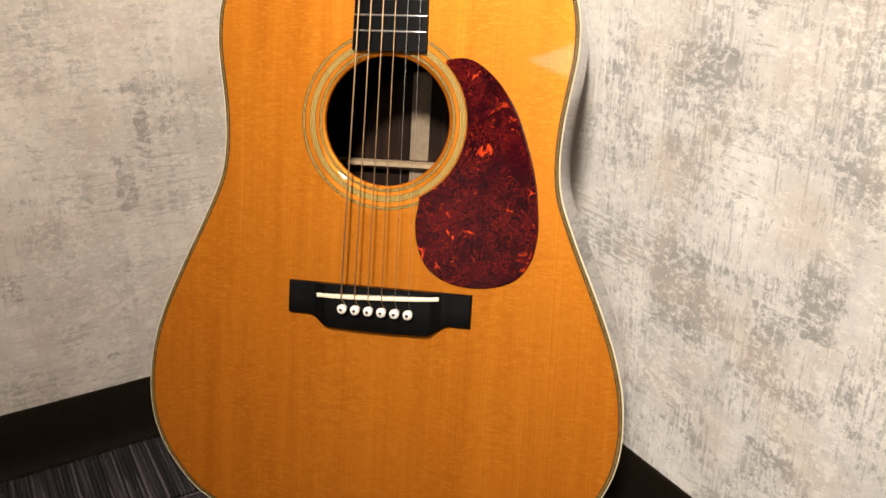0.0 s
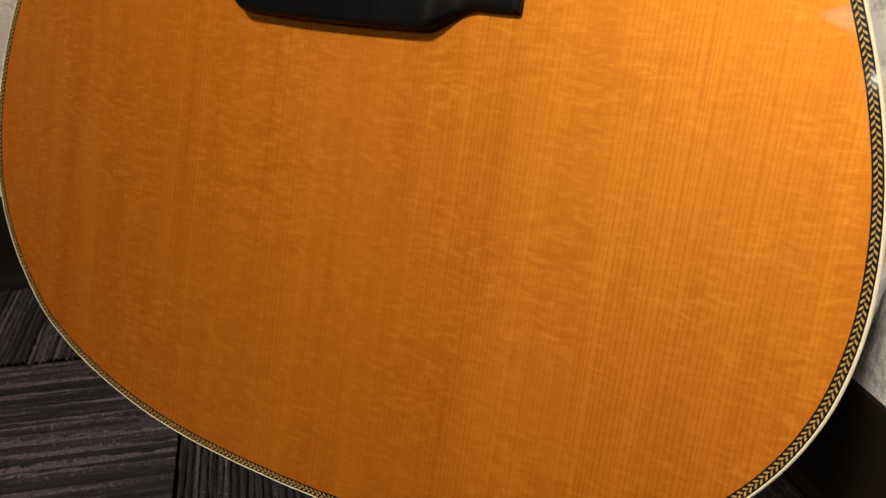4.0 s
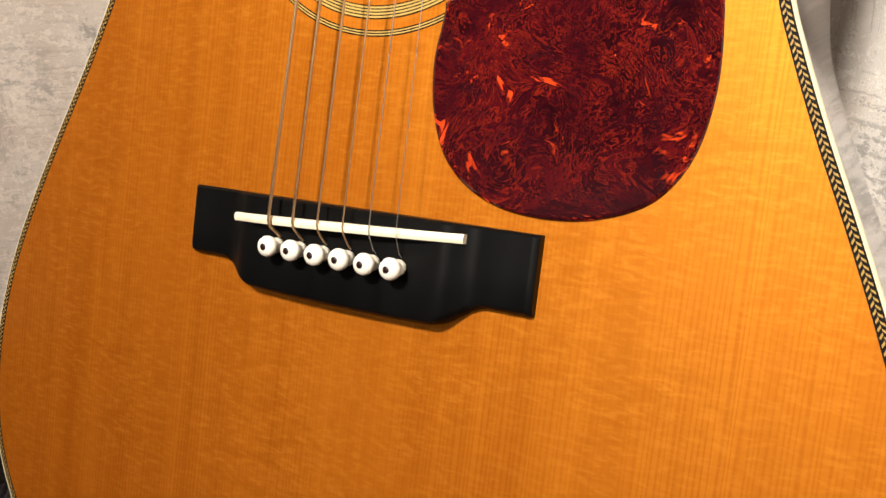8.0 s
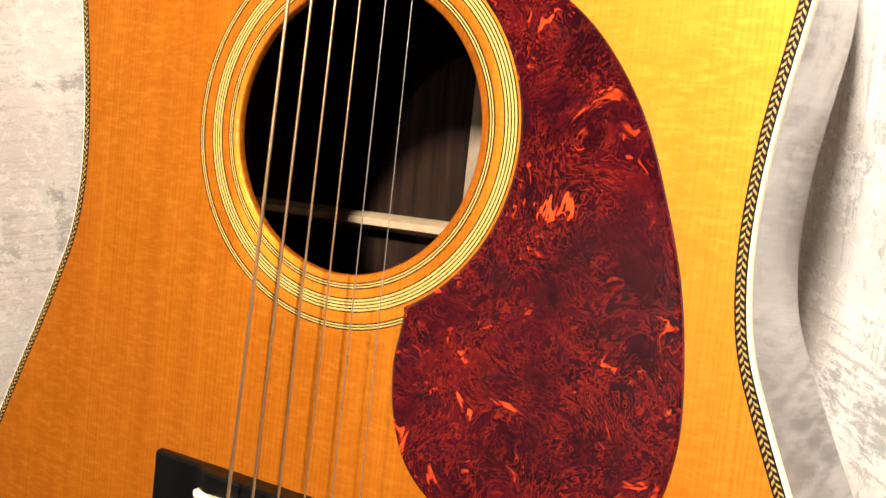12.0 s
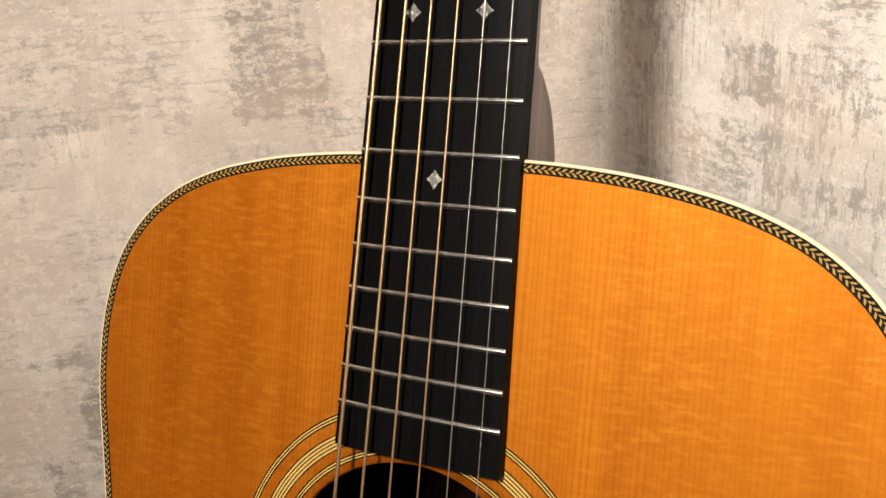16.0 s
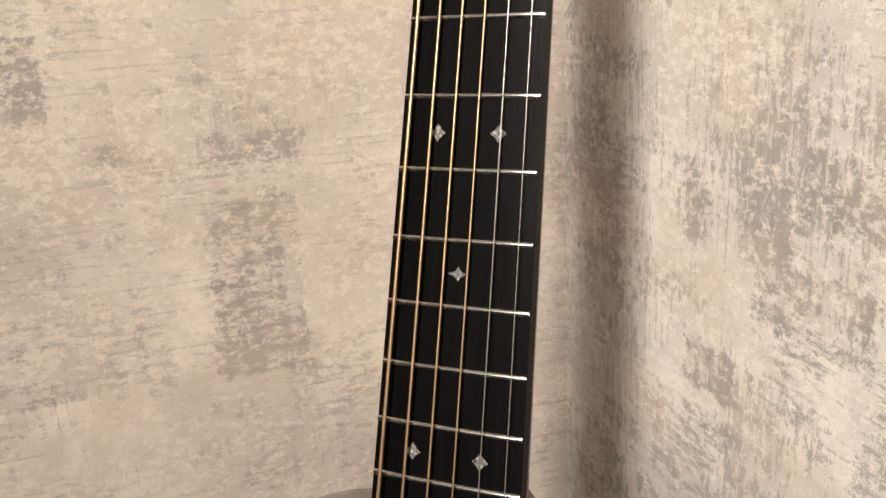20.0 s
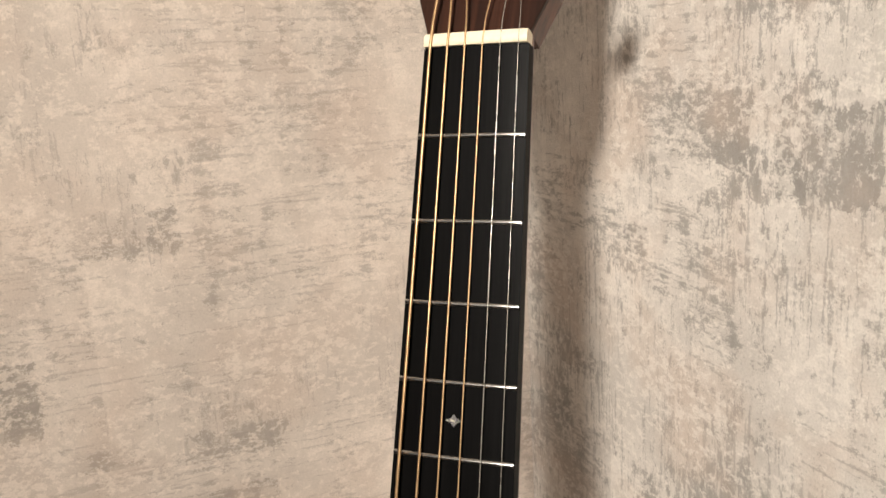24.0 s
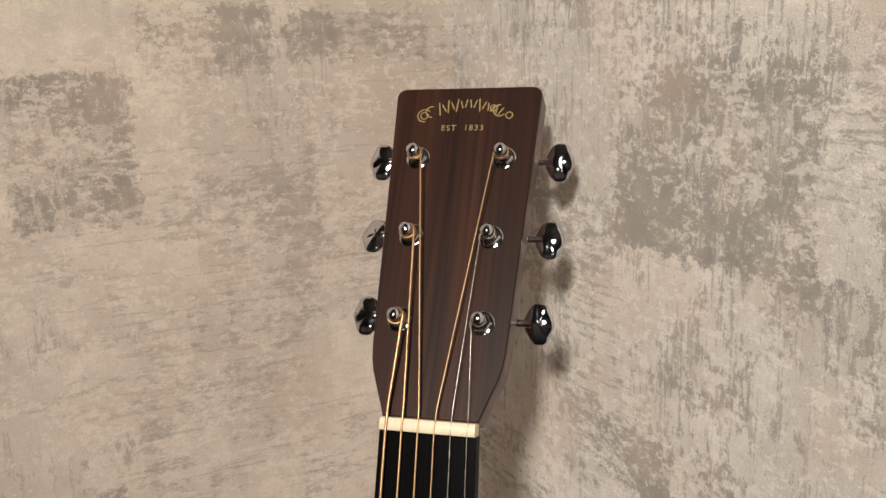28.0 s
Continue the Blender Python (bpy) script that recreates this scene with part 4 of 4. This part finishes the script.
def decal():
    """The maker's mark as plain gold strokes on an arc."""
    verts, faces = [], []
    rnd = random.Random(4)

    def stroke(x, y, w, h, turn):
        c, s = math.cos(turn), math.sin(turn)
        n = len(verts)
        for a, b in ((-w, -h), (w, -h), (w, h), (-w, h)):
            verts.append(HS @ Vector((x + a * c - b * s, y + a * s + b * c, 0.00095)))
        faces.append((n, n + 1, n + 2, n + 3))

    def bow(x, y, r, start, end, w):
        for i in range(12):
            p, q = (radians(start + (end - start) * (i + e) / 12) for e in (0, 1))
            n = len(verts)
            for ang, rr in ((p, r - w), (p, r + w), (q, r + w), (q, r - w)):
                verts.append(HS @ Vector((x + rr * math.cos(ang), y + rr * math.sin(ang), 0.00095)))
            faces.append((n, n + 1, n + 2, n + 3))

    radius, cy = 0.040, 0.1152
    for k in range(15):
        a = radians(20 - 46 * k / 14)
        r = radius + rnd.uniform(-0.0004, 0.0004)
        tall = 0.0036 if k in (0, 2, 4, 9) else 0.0022
        stroke(r * math.sin(-a), cy + r * math.cos(a), 0.00030, tall, a + (0.25 if k % 2 else -0.2))
    for a, r, start, end in ((32, 0.0034, 60, 300), (32, 0.0019, 80, 420), (26, 0.0030, 90, 290), (-20, 0.0017, 0, 360), (-25, 0.0031, 70, 310), (-33, 0.0017, 0, 360)):
        bow(radius * math.sin(radians(-a)), cy + radius * math.cos(radians(a)), r, start - a * 0.5, end - a * 0.5, 0.00026)
    return mesh_of("maker_mark", verts, faces, GOLD)


part("maker_mark", decal(), headstock, "gold maker's mark")


def lettering(text, size, m, material):
    curve = bpy.data.curves.new("lettering", "FONT")
    curve.body, curve.size, curve.align_x, curve.space_character, curve.extrude = text, size, "CENTER", 1.25, 0.00005
    ob = bpy.data.objects.new("lettering", curve)
    scene.collection.objects.link(ob)
    me = bpy.data.meshes.new_from_object(ob.evaluated_get(bpy.context.evaluated_depsgraph_get()))
    bpy.data.objects.remove(ob)
    me.transform(m)
    me.materials.clear()
    me.materials.append(material)
    return me


part("lettering", lettering("EST  1833", 0.0042, HS @ Matrix.Translation((-0.001, 0.1408, 0.00095)), GOLD), headstock, "gold lettering EST 1833")

# tuners
POSTS = [(-0.0195, 0.0440), (-0.0195, 0.0852), (-0.0214, 0.1257), (0.0214, 0.1257), (0.0192, 0.0852), (0.0192, 0.0440)]


def knob_mesh(m):
    """A cast scalloped button: x points away from the shaft; shallow domed cheeks with lobes running out to a thin wavy edge."""
    rings = []
    for z, k in ((-0.0020, 0.02), (-0.0019, 0.35), (-0.0015, 0.70), (-0.0010, 0.93), (-0.0005, 0.99), (0.0, 1.0), (0.0005, 0.99), (0.0009, 0.94), (0.0013, 0.80), (0.0017, 0.60), (0.0020, 0.36), (0.0021, 0.16), (0.00215, 0.02)):
        row = []
        for i in range(60):
            a = 2 * math.pi * i / 60
            lobes = math.cos(6 * a) * (0.5 + 0.5 * math.cos(a))
            neck = 1.0 - 0.30 * max(0.0, -math.cos(a)) ** 2
            r = k * (1.0 + 0.050 * lobes * k)
            row.append(m @ Vector((0.0071 * r * math.cos(a), 0.0098 * r * math.sin(a) * neck, z * (1.0 + 0.16 * lobes * k))))
        rings.append(row)
    return mesh_of("knob", *loft(rings), CHROME, smooth=50)


KNOB_TURN = (6, -12, 9, 14, 4, 18)  # each button has stopped at its own angle
for n, (u, s) in enumerate(POSTS):
    side = -1 if u < 0 else 1
    edge = 0.0312 + (s - 0.032) * 0.0444
    at = HS @ Matrix.Translation((u, s, 0))
    tuner = part("tuner", mesh_of("tuner", *[([at @ Vector(q) for q in vs], fs) for vs, fs in [box(-0.009, 0.009, -0.010, 0.012, -0.0235, -0.0128)]][0], CHROME, bevel=0.0015, smooth=40), guitar, "chrome enclosed tuning machine")
    part("post", mesh_of("post", *lathe([(0.0030, -0.002), (0.0030, 0.0062), (0.0026, 0.0078), (0.0026, 0.0090), (0.0030, 0.0099), (0.0032, 0.0114), (0.0027, 0.0125), (0.0014, 0.0131), (0.0002, 0.0133)], at, 20), CHROME, smooth=50), tuner)
    part("washer", mesh_of("washer", *lathe([(0.0058, 0.0006), (0.0058, 0.0013), (0.0052, 0.0016), (0.0036, 0.0017), (0.0030, 0.0017)], at, 24), CHROME, smooth=40), tuner)
    part("hex_nut", mesh_of("hex_nut", *lathe([(0.0048, 0.0016), (0.0048, 0.0034), (0.0043, 0.0040), (0.0031, 0.0041)], at, 6), CHROME), tuner)
    k = at @ Matrix.Translation((side * (edge + 0.0100 - abs(u)), 0.0055, -0.0158)) @ Matrix.Rotation(radians(KNOB_TURN[n]), 4, "X")
    shaft = [at @ Vector((side * x, 0.0055, -0.0158)) for x in (0.006, edge + 0.0030 - abs(u), edge + 0.0034 - abs(u), edge + 0.0050 - abs(u), edge + 0.0068 - abs(u))]
    part("shaft", mesh_of("shaft", *tube(shaft, [0.0019, 0.0019, 0.0020, 0.0022, 0.0027], 14), CHROME, smooth=60), tuner)
    part("knob", knob_mesh(k @ Matrix.Rotation(radians(0 if side > 0 else 180), 4, "Z")), tuner, "chrome tuning button")

# strings
GAUGE = [0.00064, 0.00050, 0.00040, 0.00031, 0.00019, 0.00014]
for n in range(6):
    us, pin_u = SADDLE_U[n], PIN_U[n]
    un = -0.0183 + 0.00732 * n
    sv = -0.0053 + 0.0495 * us
    at_saddle = Vector((us, -0.0146 - GAUGE[n], sv))
    at_nut = Vector((un, -(nb + 0.0019) - GAUGE[n], nv + 0.0012))
    pu, ps = POSTS[n]
    inner = pu - (0.0030 + GAUGE[n]) * (1 if pu > 0 else -1)
    at_post = HS @ Vector((inner, ps, 0.0088))
    path = [Vector((pin_u + 0.0004, -0.0090, -0.0125)), Vector((pin_u + 0.0003, -0.0110, -0.0112)), Vector((us, -0.0138, sv - 0.0022)), at_saddle, at_saddle.lerp(at_nut, 0.33), at_saddle.lerp(at_nut, 0.66), at_nut]
    path += [HS @ Vector((un + (inner - un) * 0.03, 0.0045, 0.0050)), at_post]
    part("string", mesh_of("string", *tube(path, GAUGE[n], 8), BRONZE if n < 4 else STEEL, smooth=60), guitar, "wound bronze string" if n < 4 else "plain steel string")
    coil = []
    for i in range(49):
        a = math.pi * (0 if pu < 0 else 1) + 2 * math.pi * i / 16 * (1 if pu < 0 else -1)
        coil.append(HS @ Vector((pu + (0.0030 + GAUGE[n]) * math.cos(a), ps + (0.0030 + GAUGE[n]) * math.sin(a), 0.0088 - 2.1 * GAUGE[n] * i / 16)))
    part("string_coil", mesh_of("string_coil", *tube(coil, GAUGE[n], 7), BRONZE if n < 4 else STEEL, smooth=60), guitar)
